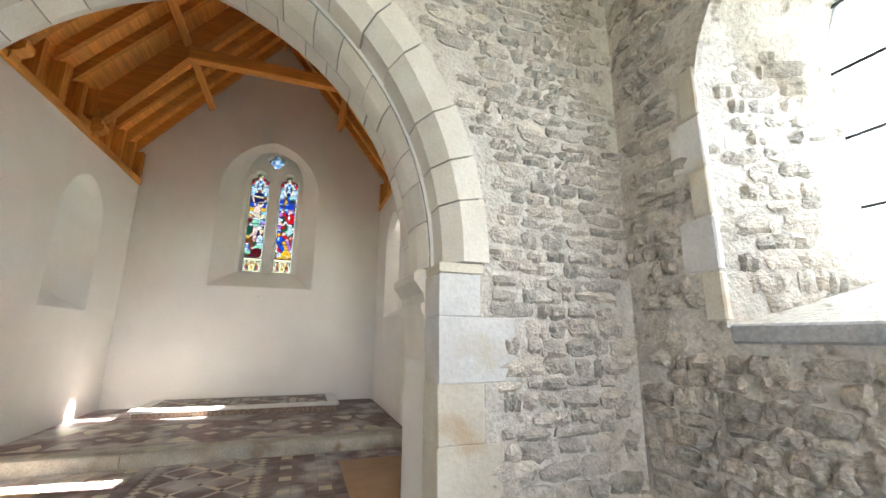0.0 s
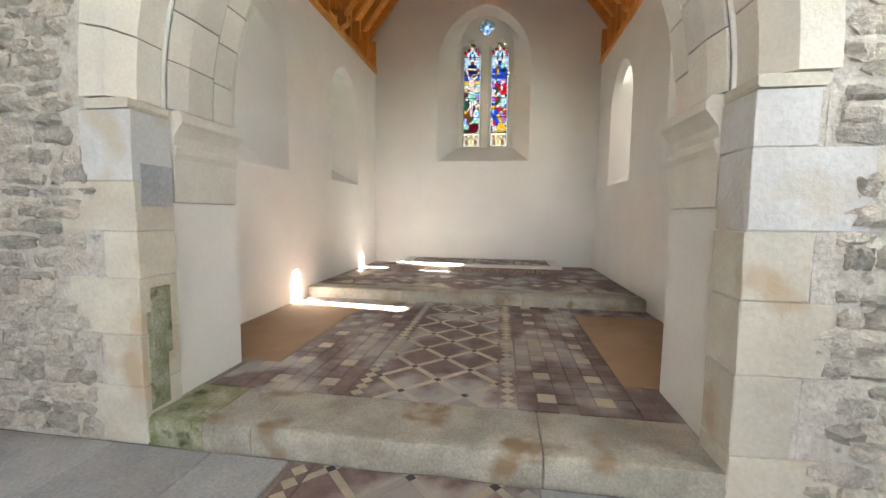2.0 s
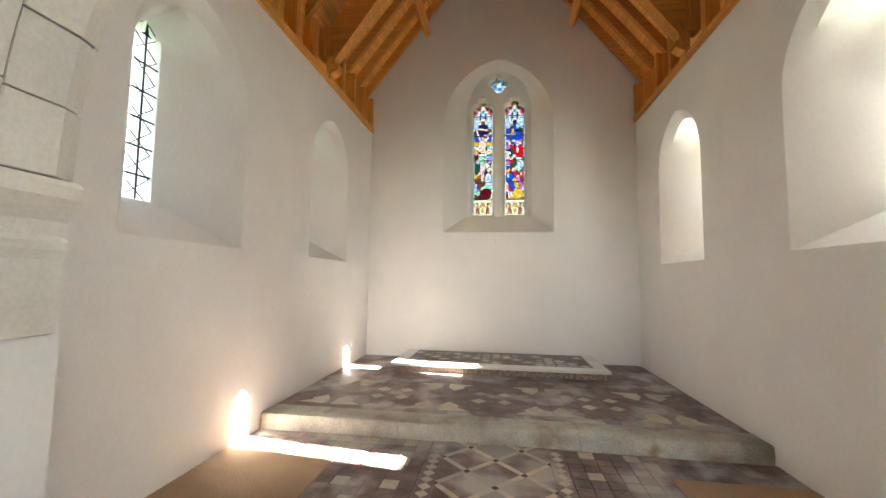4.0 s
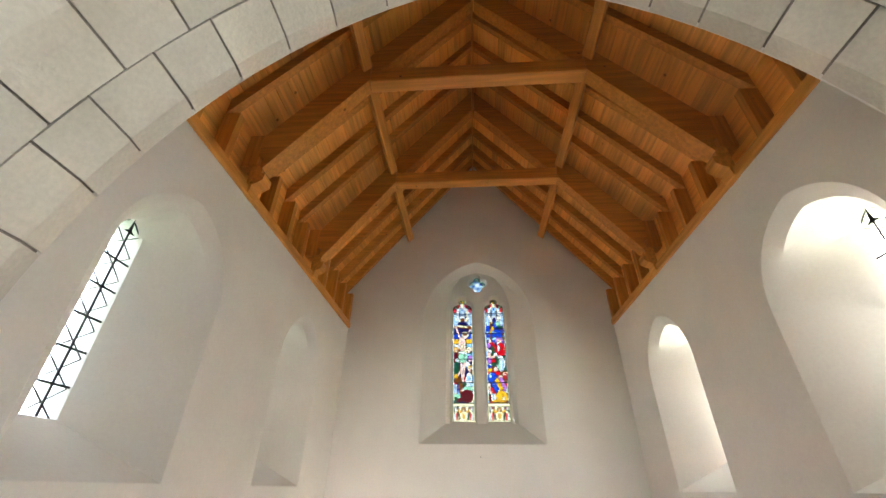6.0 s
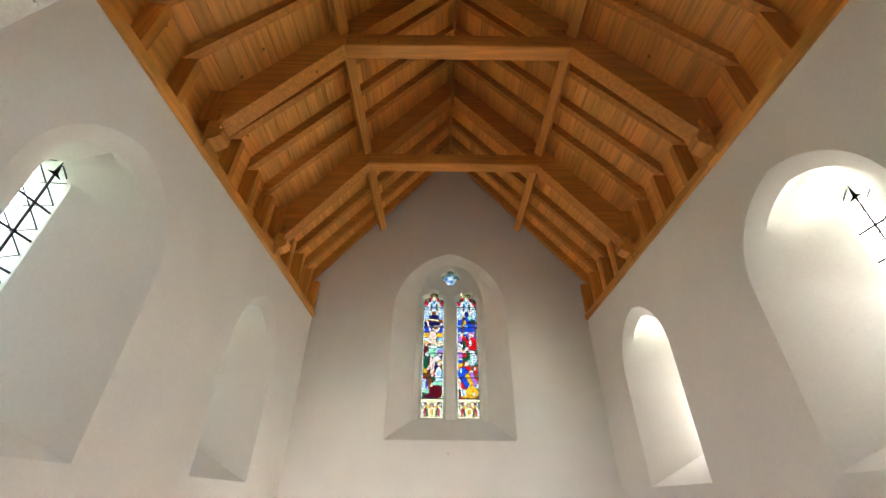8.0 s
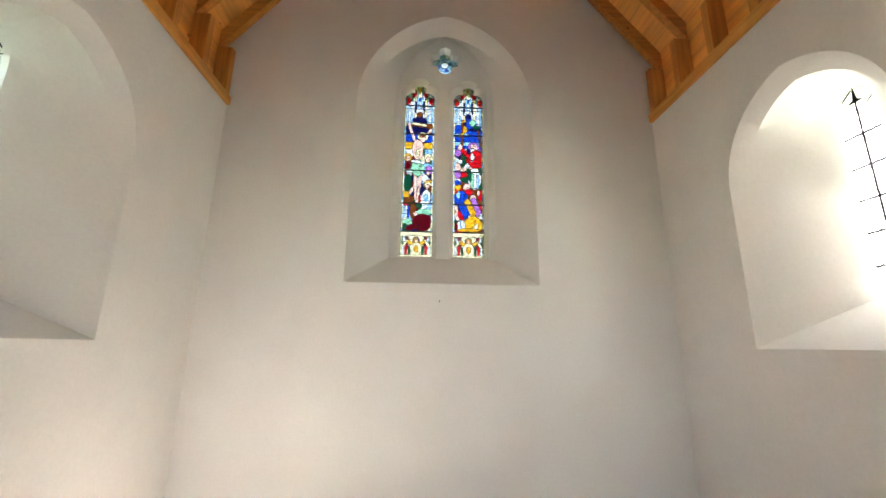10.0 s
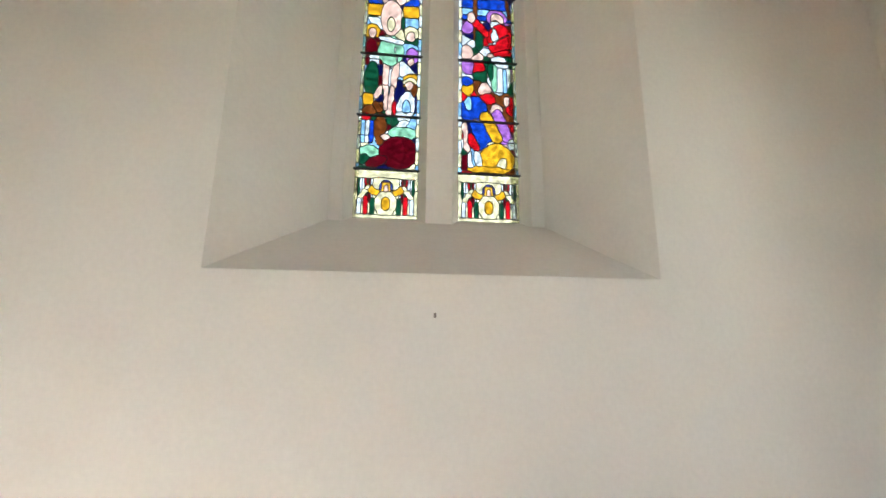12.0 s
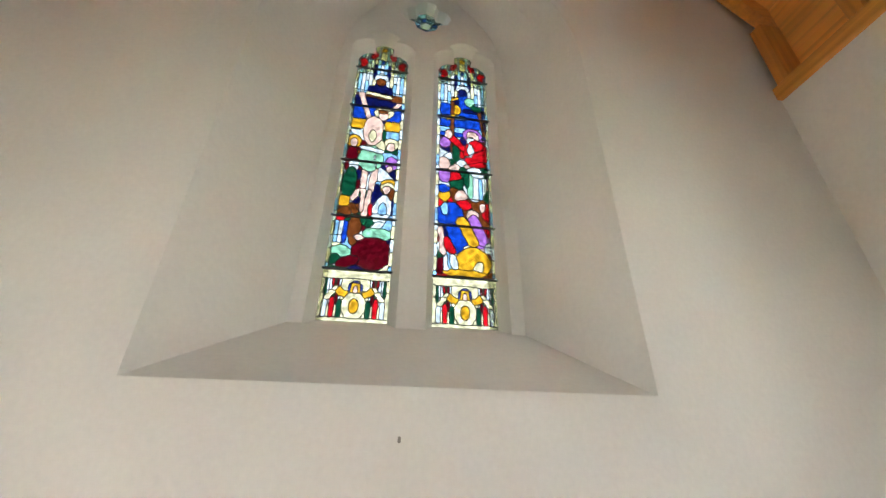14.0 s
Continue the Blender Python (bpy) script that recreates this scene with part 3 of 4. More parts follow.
def right_picture():
    return [
        block(-.16, .16, 1.36, 1.85, "blue"), block(-.16, .16, 1.40, 1.45, "sky"), block(-.16, .02, 1.52, 1.56, "sky"), block(.0, .16, 1.60, 1.64, "navy"), block(-.16, -.02, 1.68, 1.72, "navy"),
        oval(.07, 1.71, .06, .05, "green"), oval(.10, 1.66, .035, .04, "dark_green"), limb(-.075, 1.22, -.07, 1.78, .026, "brown"), limb(-.115, 1.70, -.03, 1.74, .022, "gold"), limb(-.03, 1.60, -.11, 1.52, .02, "gold"), oval(-.04, 1.62, .026, .05, "gold"),
        limb(.12, 1.62, .15, 1.40, .02, "brown"),
        oval(-.125, 1.30, .035, .05, "violet"), oval(-.13, 1.12, .038, .06, "pink"), oval(-.125, 1.02, .04, .06, "violet"), oval(-.05, 1.22, .03, .08, "dark_green"),
        limb(.02, 1.24, -.09, 1.36, .05, "red"), oval(-.10, 1.38, .026, .04, "pink"), oval(.065, 1.39, .068, .064, "violet"), oval(.065, 1.375, .045, .05, "pink"), oval(.055, 1.33, .032, .05, "white"),
        oval(.09, 1.22, .085, .125, "red"), oval(.05, 1.25, .02, .07, "white"), limb(-.04, 1.15, .14, 1.27, .012, "white"), limb(.14, 1.14, .04, 1.11, .045, "red"), oval(.02, 1.11, .026, .018, "pink"),
        oval(.075, .97, .075, .14, "white"), oval(.045, .95, .02, .10, "green"), oval(.11, .93, .016, .10, "sky"), oval(.02, 1.0, .016, .08, "dark_green"),
        oval(-.02, .86, .04, .05, "pink"), oval(.0, .80, .05, .04, "red"), oval(.145, .76, .035, .07, "red"), oval(.12, .79, .02, .04, "pink"),
        oval(.055, .72, .04, .05, "pink"), limb(.06, .70, .125, .54, .065, "violet"), oval(.145, .50, .025, .04, "white"), oval(.14, .42, .03, .05, "maroon"),
        oval(-.125, .88, .042, .062, "gold"), oval(-.13, .915, .038, .035, "blue"),
        limb(-.145, .62, -.13, .45, .03, "pink"), oval(-.14, .37, .025, .06, "maroon"),
        oval(-.085, .72, .085, .095, "blue"), oval(-.12, .76, .025, .05, "sky"), limb(-.02, .68, .055, .54, .07, "gold"), limb(-.07, .62, .0, .46, .085, "blue"), oval(.02, .49, .03, .02, "cream", -30),
        oval(.055, .40, .105, .10, "gold"), oval(.08, .36, .03, .06, "cream", -20), oval(-.085, .38, .045, .075, "white"), limb(-.10, .46, -.08, .32, .014, "sky"), oval(.0, .33, .14, .018, "gold")]


def stained_window(cx, shapes, backs, number, seed, label):
    """A lancet of many leaded pieces: the last shape that holds a spot gives its piece."""
    r = random.Random(seed)
    win = tagged(new("window_%d" % number), label, "stained glass window", "east lancets", "structure")
    z0, y, step = 2.868, EAST + .565, .0125
    cols, rows_ = 30, 180
    seeds = [(r.uniform(-.16, .16), r.uniform(.3, 1.9), r.choice(backs)) for _ in range(90)]
    ident = {}
    for i in range(cols):
        for j in range(rows_):
            u, v = (i + .5 - cols / 2) * step, (j + .5) * step
            key = None
            if abs(u) > .160 and v > .295 and v < 2.0:
                key = ("edge", u > 0, int(v / .085), ("white", "cream", "white", "sky", "cream")[int(v / .085) % 5])
            else:
                for k in range(len(shapes) - 1, -1, -1):
                    if shapes[k][0](u, v):
                        key = ("shape", k, int(v / .17) if shapes[k][1] in ("white", "sky", "cream") else 0, shapes[k][1])
                        break
                if key is None:
                    k = min(range(len(seeds)), key=lambda n: (seeds[n][0] - u) ** 2 + (seeds[n][1] - v) ** 2)
                    key = ("back", k, 0, seeds[k][2])
            ident[i, j] = key
    spot = {(i, j): Vector((cx + (i - cols / 2) * step, z0 + j * step)) for i in range(cols + 1) for j in range(rows_ + 1)}
    border = []
    for i in range(cols):
        for j in range(rows_):
            if i + 1 < cols and ident[i, j] != ident[i + 1, j]:
                border.append(((i + 1, j), (i + 1, j + 1)))
            if j + 1 < rows_ and ident[i, j] != ident[i, j + 1]:
                border.append(((i, j + 1), (i + 1, j + 1)))
    for _ in range(3):
        near = {}
        for a, b in border:
            near.setdefault(a, []).append(spot[b])
            near.setdefault(b, []).append(spot[a])
        for k, vs in near.items():
            if 0 < k[0] < cols and 0 < k[1] < rows_:
                spot[k] = spot[k] * .5 + sum(vs, Vector((0, 0))) * (.5 / len(vs))
    groups = {}
    for k, key in ident.items():
        groups.setdefault(key, []).append(k)
    for key, cells in groups.items():
        vs, index, fs = [], {}, []
        for i, j in cells:
            q = []
            for c in ((i, j), (i + 1, j), (i + 1, j + 1), (i, j + 1)):
                if c not in index:
                    index[c] = len(vs)
                    vs.append((spot[c].x, y, spot[c].y))
                q.append(index[c])
            fs.append(tuple(q))
        n = len(vs)
        count = {}
        for f in fs:
            for a, b in zip(f, f[1:] + f[:1]):
                count[a, b] = 1
        rim = [(a, b) for a, b in count if (b, a) not in count]
        vs += [(x, yy + .003, z) for x, yy, z in vs]
        fs = fs + [tuple(k + n for k in f[::-1]) for f in fs] + [(b, a, a + n, b + n) for a, b in rim]
        me = bpy.data.meshes.new("pane")
        me.from_pydata(vs, [], fs)
        me.materials.append(GLASS[key[3]])
        ob = new("pane", me)
        ob.parent = win
    vs, fs = [], []
    for a, b in border:
        p, q = spot[a], spot[b]
        d = (q - p)
        if d.length < 1e-5:
            continue
        d.normalize()
        w = Vector((-d.y, d.x)) * .0024
        e = d * .001
        n = len(vs)
        for yy in (y - .005, y - .001):
            vs += [(c.x, yy, c.y) for c in (p - e + w, q + e + w, q + e - w, p - e - w)]
        fs += [(n, n + 1, n + 2, n + 3), (n + 4, n + 7, n + 6, n + 5)] + [(n + k, n + 4 + k, n + 4 + (k + 1) % 4, n + (k + 1) % 4) for k in range(4)]
    me = bpy.data.meshes.new("lead_cames")
    me.from_pydata(vs, [], fs)
    me.materials.append(LEAD)
    ob = new("lead_cames", me)
    ob.parent = win
    ob["label"] = "dark lead cames"
    for v in (.295, .636, 1.05, 1.53, 1.915):
        part("saddle_bar", boxed(cx - .19, cx + .19, y - .022, y - .010, z0 + v - .006, z0 + v + .006), LEAD, win, "black iron saddle bar")


stained_window(LANCETS[0], left_picture() + canopy("brown") + base_panel(), ["navy", "dark_green", "brown", "sky", "cream", "maroon", "white"], 9, 4, "stained glass lancet in green, flesh, maroon and blue with a cream base panel")
stained_window(LANCETS[1], right_picture() + canopy("navy") + base_panel(), ["navy", "violet", "pink", "red", "white", "dark_green", "brown"], 10, 9, "stained glass lancet in red, blue and yellow with a cream base panel")


def strip(bm, a, b, w, y):
    d = (Vector(b) - Vector(a))
    if d.length < 1e-5:
        return
    n = Vector((-d.y, d.x)).normalized() * w / 2
    prism(bm, [tuple(Vector(a) + n), tuple(Vector(b) + n), tuple(Vector(b) - n), tuple(Vector(a) - n)], y - .004, y + .004, along_y)


q_win = tagged(new("window_11"), "small quatrefoil of white and blue leaded glass", "stained glass window", kind="structure")
for k in range(12):
    g0, g1 = radians(k * 30), radians(k * 30 + 30)
    yq = EAST + .565
    for r0, r1, c in ((0, .05, "white"), (.05, .10, "sky" if k % 3 else "blue"), (.10, .18, "white" if k % 3 else "sky")):
        loop = [(LX + rr * math.cos(g), 5.39 + rr * math.sin(g)) for rr, g in ((max(r0, .002), g0), (r1, g0), (r1, g1), (max(r0, .002), g1))]
        part("pane", prismed(loop, yq - .002, yq + .002, along_y), GLASS[c], q_win)
bm = bmesh.new()
for k in range(12):
    g0, g1 = radians(k * 30), radians(k * 30 + 30)
    strip(bm, (LX + .05 * math.cos(g0), 5.39 + .05 * math.sin(g0)), (LX + .18 * math.cos(g0), 5.39 + .18 * math.sin(g0)), .005, yq - .004)
    for rr in (.05, .10):
        strip(bm, (LX + rr * math.cos(g0), 5.39 + rr * math.sin(g0)), (LX + rr * math.cos(g1), 5.39 + rr * math.sin(g1)), .006, yq - .004)
part("lead_cames", bm, LEAD, q_win)

# ---- chancel arch stones ----
arch = thing("chancel_arch", "pointed chancel arch of two chamfered limestone orders with dark open joints", "arch")
INNER_ORDER = [(.272, .046), (.272, .03), (.40, 0), (.612, 0), (.612, .046)]
BACK_ORDER = [(.618, .046), (.618, 0), (.80, 0), (.895, .046)]
OUTER_ORDER = [(-.010, .33), (-.010, .165), (.09, .065), (.258, .065), (.258, .33)]


def voussoir(profile, s0, s1, side, n=3):
    bm = bmesh.new()
    rings = []
    for i in range(n + 1):
        s = s0 + (s1 - s0) * i / n
        ring = []
        for y, off in profile:
            u, v = arch_point(off, s, side)
            ring.append(bm.verts.new((u, y, v)))
        rings.append(ring)
    for a, b in zip(rings, rings[1:]):
        for k in range(len(profile)):
            m = (k + 1) % len(profile)
            bm.faces.new((a[k], a[m], b[m], b[k]))
    bm.faces.new(rings[0])
    bm.faces.new(rings[-1][::-1])
    return bm


rv = random.Random(5)
for order, profile, count in (("inner", INNER_ORDER, 10), ("back", BACK_ORDER, 11), ("outer", OUTER_ORDER, 9)):
    for side in (-1, 1):
        cuts = [0] + sorted((k + rv.uniform(-.13, .13)) / count for k in range(1, count)) + [1]
        for a, b in zip(cuts, cuts[1:]):
            jitter = rv.uniform(-.004, .004)
            part("voussoir", voussoir([(y, off + jitter) for y, off in profile], a + .0017, b - .0017, side), VOUSSOIR, arch)
    backing = [(y + (.03 if order == "outer" else .0), off + .010) for y, off in profile]
    bm = bmesh.new()
    for side in (-1, 1):
        sub = voussoir(backing, 0, .999, side, 40)
        me = bpy.data.meshes.new("tmp")
        sub.to_mesh(me)
        sub.free()
        bm.from_mesh(me)
        bpy.data.meshes.remove(me)
    part("joint_mortar", bm, JOINT, arch, "dark recessed joints")
for side in (-1, 1):
    def cap(u, v, d, side=side):
        return (AX + side * u, d, v)
    part("capital", prismed([(1.60, 1.42), (1.558, 1.43), (1.556, 1.60), (1.55, 1.70), (1.532, 1.735), (1.532, 1.765), (1.555, 1.785), (1.545, 1.84), (1.50, 1.90), (1.482, 1.92), (1.482, 1.965), (1.51, 1.99), (1.60, 1.99)], .275, .86, cap), VOUSSOIR, arch, "moulded limestone capital")
    part("impost", prismed([(1.56, 1.935), (1.552, 1.95), (1.552, 1.985), (1.56, 1.99), (1.82, 1.99), (1.83, 1.98), (1.83, 1.945), (1.82, 1.935)], -.018, .25, cap), ASHLAR, arch, "thin moulded limestone impost")
    z = 0.0
    rq = random.Random(20 + side)
    k = 0
    while z < 1.93:
        h = min(rq.uniform(.24, .40), 1.93 - z)
        if 1.93 - z - h < .12:
            h = 1.93 - z
        w = rq.uniform(1.92, 2.06) if k % 2 == 0 else rq.uniform(1.76, 1.90)
        bm = boxed(1.556, w, -.010 + rq.uniform(-.004, .004), .262, z + .0012, z + h - .0012, bevel=.005)
        for v in bm.verts:
            v.co += Vector((rq.uniform(-.004, .004), rq.uniform(-.002, .002), rq.uniform(-.002, .002)))
            v.co.x = AX + side * v.co.x
        part("quoin", bm, (WHITEWASH if z > 1.3 else ASHLAR), arch)
        z += h
        k += 1
    part("jamb_fill", boxed(min(AX + side * 1.565, AX + side * 1.86), max(AX + side * 1.565, AX + side * 1.86), .004, .261, -.1, 1.98), MORTAR, arch)
bm = boxed(AX - 1.575, AX - 1.5525, .03, .17, Z1 + .02, .78, bevel=.004)
part("mossy_patch", bm, MOSS, arch, "green damp-stained bare stone where plaster has fallen")
bm = boxed(AX - 1.575, AX - 1.5495, .06, .20, .5, .92, bevel=.004)
part("mossy_patch", bm, MOSS, arch, "green damp-stained bare stone where plaster has fallen")
part("grey_block", boxed(AX - 1.562, AX - 1.549, .03, .255, 1.40, 1.64, bevel=.004), SLAB, arch, "weathered grey stone block under the capital")

# ---- steps and platform ----


def slab(name, x0, x1, y0, y1, z0, z1, material, label, category, seed, parent=None):
    r = random.Random(seed)
    bm = bmesh.new()
    nx = max(2, int((x1 - x0) / .12))
    prof = [(y1, z0), (y0, z0), (y0 - .004, (z0 + z1) / 2), (y0, z1 - .022), (y0 + .008, z1 - .007), (y0 + .026, z1), (y0 + .15, z1 - .002), (y1, z1)]
    rings = []
    for i in range(nx + 1):
        x = x0 + (x1 - x0) * i / nx
        w = noise.noise(Vector((x * 2.2, seed, 0))) * .018
        rings.append([bm.verts.new((x, y + (w + r.uniform(-.004, .004) if 0 < k < 6 else 0), z + (r.uniform(-.003, .002) if 3 <= k < 7 else 0))) for k, (y, z) in enumerate(prof)])
    for a, b in zip(rings, rings[1:]):
        for k in range(len(prof)):
            m = (k + 1) % len(prof)
            bm.faces.new((a[k], a[m], b[m], b[k]))
    bm.faces.new(rings[0])
    bm.faces.new(rings[-1][::-1])
    ob = part(name, bm, material, parent, smooth=40)
    if not parent:
        tagged(ob, label, category, kind="")
    return ob


step1 = thing("chancel_step", "worn pale stone step with green algae and a dark crack", "step", kind="structure")
for k, (x0, x1, m) in enumerate(((AX - 1.575, AX - 1.20, MOSS), (AX - 1.195, AX - .90, STEP), (AX - .895, .690, STEP), (.703, AX + 1.575, STEP))):
    slab("step_slab", x0, x1, .0, .455, -.01, Z1 + .001, m, "", "", 3 + k, step1)
step2 = thing("sanctuary_step", "long pale worn stone step before the sanctuary", "step", kind="structure")
for k, (x0, x1) in enumerate(((-2.295, -.9), (-.895, .75), (.755, 2.295))):
    slab("step_slab", x0, x1, 3.34, 3.62, Z1 - .02, Z2 + .001, STEP, "", "", 13 + k, step2)
platform = thing("altar_platform", "low altar platform with white marble border and brown tiled top", "platform")
part("riser", boxed(-1.48, 1.50, 5.36, EAST - .004, Z2 - .012, Z3 - .04), mat("brown_riser", (.27, .17, .11), .9, .3, 22, 80, .6, hue=(.42, .33, .26)), platform, "stained brown brick riser")
PW = mat("white_marble", (.74, .71, .66), .5, .06, 4, 40, .15)
part("border", boxed(-1.52, 1.54, 5.30, 5.50, Z3 - .04, Z3, bevel=.006), PW, platform, "white marble border")
for x0, x1 in ((-1.52, -1.34), (1.36, 1.54)):
    part("border", boxed(x0, x1, 5.503, EAST - .004, Z3 - .04, Z3, bevel=.006), PW, platform, "white marble border")
part("top_bed", boxed(-1.338, 1.358, 5.503, EAST - .004, Z3 - .04, Z3 - .008), BED, platform)

# ---- floor tiles ----


def clip_rect(poly, x0, x1, y0, y1):
    """A convex polygon cut to a rectangle."""
    for axis, lim, sign in ((0, x0, 1), (0, x1, -1), (1, y0, 1), (1, y1, -1)):
        out = []
        for i, p in enumerate(poly):
            q = poly[(i + 1) % len(poly)]
            dp, dq = sign * (p[axis] - lim), sign * (q[axis] - lim)
            if dp >= 0:
                out.append(p)
            if dp * dq < 0:
                t = dp / (dp - dq)
                out.append((p[0] + (q[0] - p[0]) * t, p[1] + (q[1] - p[1]) * t))
        poly = out
        if len(poly) < 3:
            return []
    return poly


def area(poly):
    return abs(sum(p[0] * q[1] - q[0] * p[1] for p, q in zip(poly, poly[1:] + poly[:1]))) / 2


def flat(u, v, d):
    return (u, v, d)


def lattice(parent, x0, x1, y0, y1, z, diag, cx, cy, name="tile"):
    """Dark square tiles set diagonally between buff strips, with a small black square at each crossing."""
    h = diag / 2
    w = .022
    for i in range(int((x0 - cx) / h) - 2, int((x1 - cx) / h) + 3):
        for j in range(int((y0 - cy) / h) - 2, int((y1 - cy) / h) + 3):
            px, py = cx + i * h, cy + j * h
            if (i + j) % 2 == 0:
                g = h - w * 1.414 - .003
                q = clip_rect([(px - g, py), (px, py - g), (px + g, py), (px, py + g)], x0, x1, y0, y1)
                if q and area(q) > .0004:
                    part("tile", prismed(q, z - .012, z + random.uniform(-.0008, .0008), flat), TILE_DARK, parent)
            else:
                g = w * 1.414
                q = clip_rect([(px - g, py), (px, py - g), (px + g, py), (px, py + g)], x0, x1, y0, y1)
                if q and area(q) > .0002:
                    part("tile", prismed(q, z - .012, z, flat), TILE_BLACK, parent)
                for sx in (-1, 1):
                    k = w * .707
                    e0, e1 = w * .75, h - w * .75
                    a, b = (px + sx * e0, py + e0), (px + sx * e1, py + e1)
                    q = clip_rect([(a[0] - sx * k, a[1] + k), (a[0] + sx * k, a[1] - k), (b[0] + sx * k, b[1] - k), (b[0] - sx * k, b[1] + k)], x0, x1, y0, y1)
                    if q and area(q) > .0002:
                        part("tile_strip", prismed(q, z - .012, z + .0005, flat), TILE_CREAM, parent)


def square_mesh(name, s, material, t=.012):
    return mesh_from(name, boxed(-s / 2, s / 2, -s / 2, s / 2, -t, 0, bevel=.002), material)


def put_tile(me, parent, x, y, z, turn=0.0, r=random):
    ob = new("tile", me)
    ob.parent = parent
    ob.location = (x, y, z + r.uniform(-.001, .001))
    ob.rotation_euler = (r.uniform(-.004, .004), r.uniform(-.004, .004), turn)
    return ob


P = .1235
dark_sq, cream_sq = square_mesh("tile_dark", P - .004, TILE_DARK), square_mesh("tile_buff", P - .004, TILE_CREAM)
rt = random.Random(8)
for sx in (-1, 1):
    base = .595 if sx > 0 else -.555
    for i in range(6):
        for j in range(23):
            x, y = base + sx * (i + .5) * P, .47 + (j + .5) * P
            if y + P / 2 > 3.34:
                continue
            if sx > 0 and (i, j) in ((2, 0), (5, 1)):
                continue
            cream = i % 3 == 1 and j % 3 == 1
            put_tile(cream_sq if cream else dark_sq, chancel_floor, x, y, Z1, 0, rt)
    outer = base + sx * 6 * P
    rest = bmesh.new()
    x = outer
    while abs(x) < HALF - .02:
        for j in range(23):
            y = .47 + j * P
            edge = 1.57 if y < .9 else HALF
            if (y < .92 or y > 2.9) and y + P < 3.34 and abs(x) < edge - .03:
                xa, xb = x + sx * .002, sx * min(abs(x + sx * P) - .002, edge - .004)
                box(rest, min(xa, xb), max(xa, xb), y + .002, y + P - .002, Z1 - .012, Z1)
        x += sx * P
    tagged(part("edge_tiles", rest, TILE_DARK_ISL, chancel_floor), "plum floor tiles along the panel", "", kind="stuff")
    tagged(part("screed_panel", boxed(min(outer, sx * HALF) + .003, max(outer, sx * HALF) - .003, .47 + 4 * P - .03, 2.935, Z1 - .012, Z1 + .004, bevel=.003), SANDY), "matt brown screed panel let into the tiled floor", "floor panel", kind="structure")
    bx0, bx1 = (.465, .585) if sx > 0 else (-.545, -.425)
    part("tile_band", boxed(bx0, bx1, .47, 3.335, Z1 - .012, Z1 - .001), TILE_DARK, chancel_floor)
    for j in range(28):
        put_tile(square_mesh("tile_diamond", .068, TILE_CREAM, .008) if j == 0 and sx < 0 else bpy.data.meshes["tile_diamond"], chancel_floor, (bx0 + bx1) / 2, .52 + j * .1, Z1 + .003, math.pi / 4, rt)
lattice(chancel_floor, -.42, .46, .47, 3.335, Z1, .44, .02, .60)
nave_tiles = tagged(new("nave_tile_strip"), "strip of diagonal plum tiles with buff bars in the nave floor", "floor", kind="structure")
lattice(nave_tiles, -.52, .56, -2.2, -.02, 0, .44, .02, -.26)
for bx in (-.58, .62):
    part("tile_band", boxed(bx - .055, bx + .055, -2.2, -.02, -.012, -.001), TILE_DARK, nave_tiles)
    for j in range(20):
        put_tile(bpy.data.meshes["tile_diamond"], nave_tiles, bx, -.08 - j * .105, .003, math.pi / 4, rt)
nave_paving = tagged(new("nave_paving"), "worn grey stone paving slabs of the nave", "floor", kind="structure")
for sx in (-1, 1):
    y = -.012
    while y > -7.9:
        d = rt.uniform(.42, .6)
        x = .68
        while x < NAVE_X:
            w = min(rt.uniform(.45, .8), NAVE_X - x)
            yy = max(y - d, -7.99)
            part("slab", boxed(min(sx * (x + .004), sx * (x + w - .004)), max(sx * (x + .004), sx * (x + w - .004)), yy + .004, y - .004, -.05, rt.uniform(-.004, .002), bevel=.004), SLAB, nave_paving)
            x += w
        y -= d
part("slab", boxed(-.68, .68, -8, -2.21, -.05, 0), SLAB, nave_paving)

# sanctuary tiles with buff motifs
bm = bmesh.new()
x = -HALF + .004
while x < HALF - .05:
    y = 3.625
    while y < EAST - .03:
        x1, y1 = min(x + .152, HALF) - .003, min(y + .152, EAST) - .003
        if not (y > 5.36 and -1.48 < x and x1 < 1.5):
            box(bm, x, x1, y, y1, Z2 - .012, Z2)
        y += .152
    x += .152
tagged(part("sanctuary_tiles", bm, TILE_DARK_ISL, sanct_floor), "plum sanctuary tiles", "", kind="stuff")
for mx in (-1.78, -.62, .55, 1.72):
    for sx in (-1, 1):
        for my, s in ((3.74, 1), (4.78, -1)):
            part("motif_tile", prismed([(mx + sx * .04, my), (mx + sx * .34, my + s * .02), (mx + sx * .22, my + s * .11), (mx + sx * .24, my + s * .17), (mx + sx * .12, my + s * .30), (mx + sx * .04, my + s * .16)][::s * sx], Z2 - .008, Z2 + .003, flat), TILE_CREAM, sanct_floor)
for mx in (-1.2, -.04, 1.14):
    for k in range(4):
        g = radians(45 + 90 * k)
        put_tile(cream_sq, sanct_floor, mx + .2 * math.cos(g), 4.26 + .2 * math.sin(g), Z2 + .003, math.pi / 4, rt)
for i in range(17):
    for j in range(5):
        m = cream_sq if (i + j) % 4 == 0 else dark_sq
        put_tile(m, platform, -1.27 + i * .1575, 5.60 + j * .1575, Z3 - .002, math.pi / 4 if (i + j) % 4 == 0 else 0, rt)

# ---- rubble stones ----


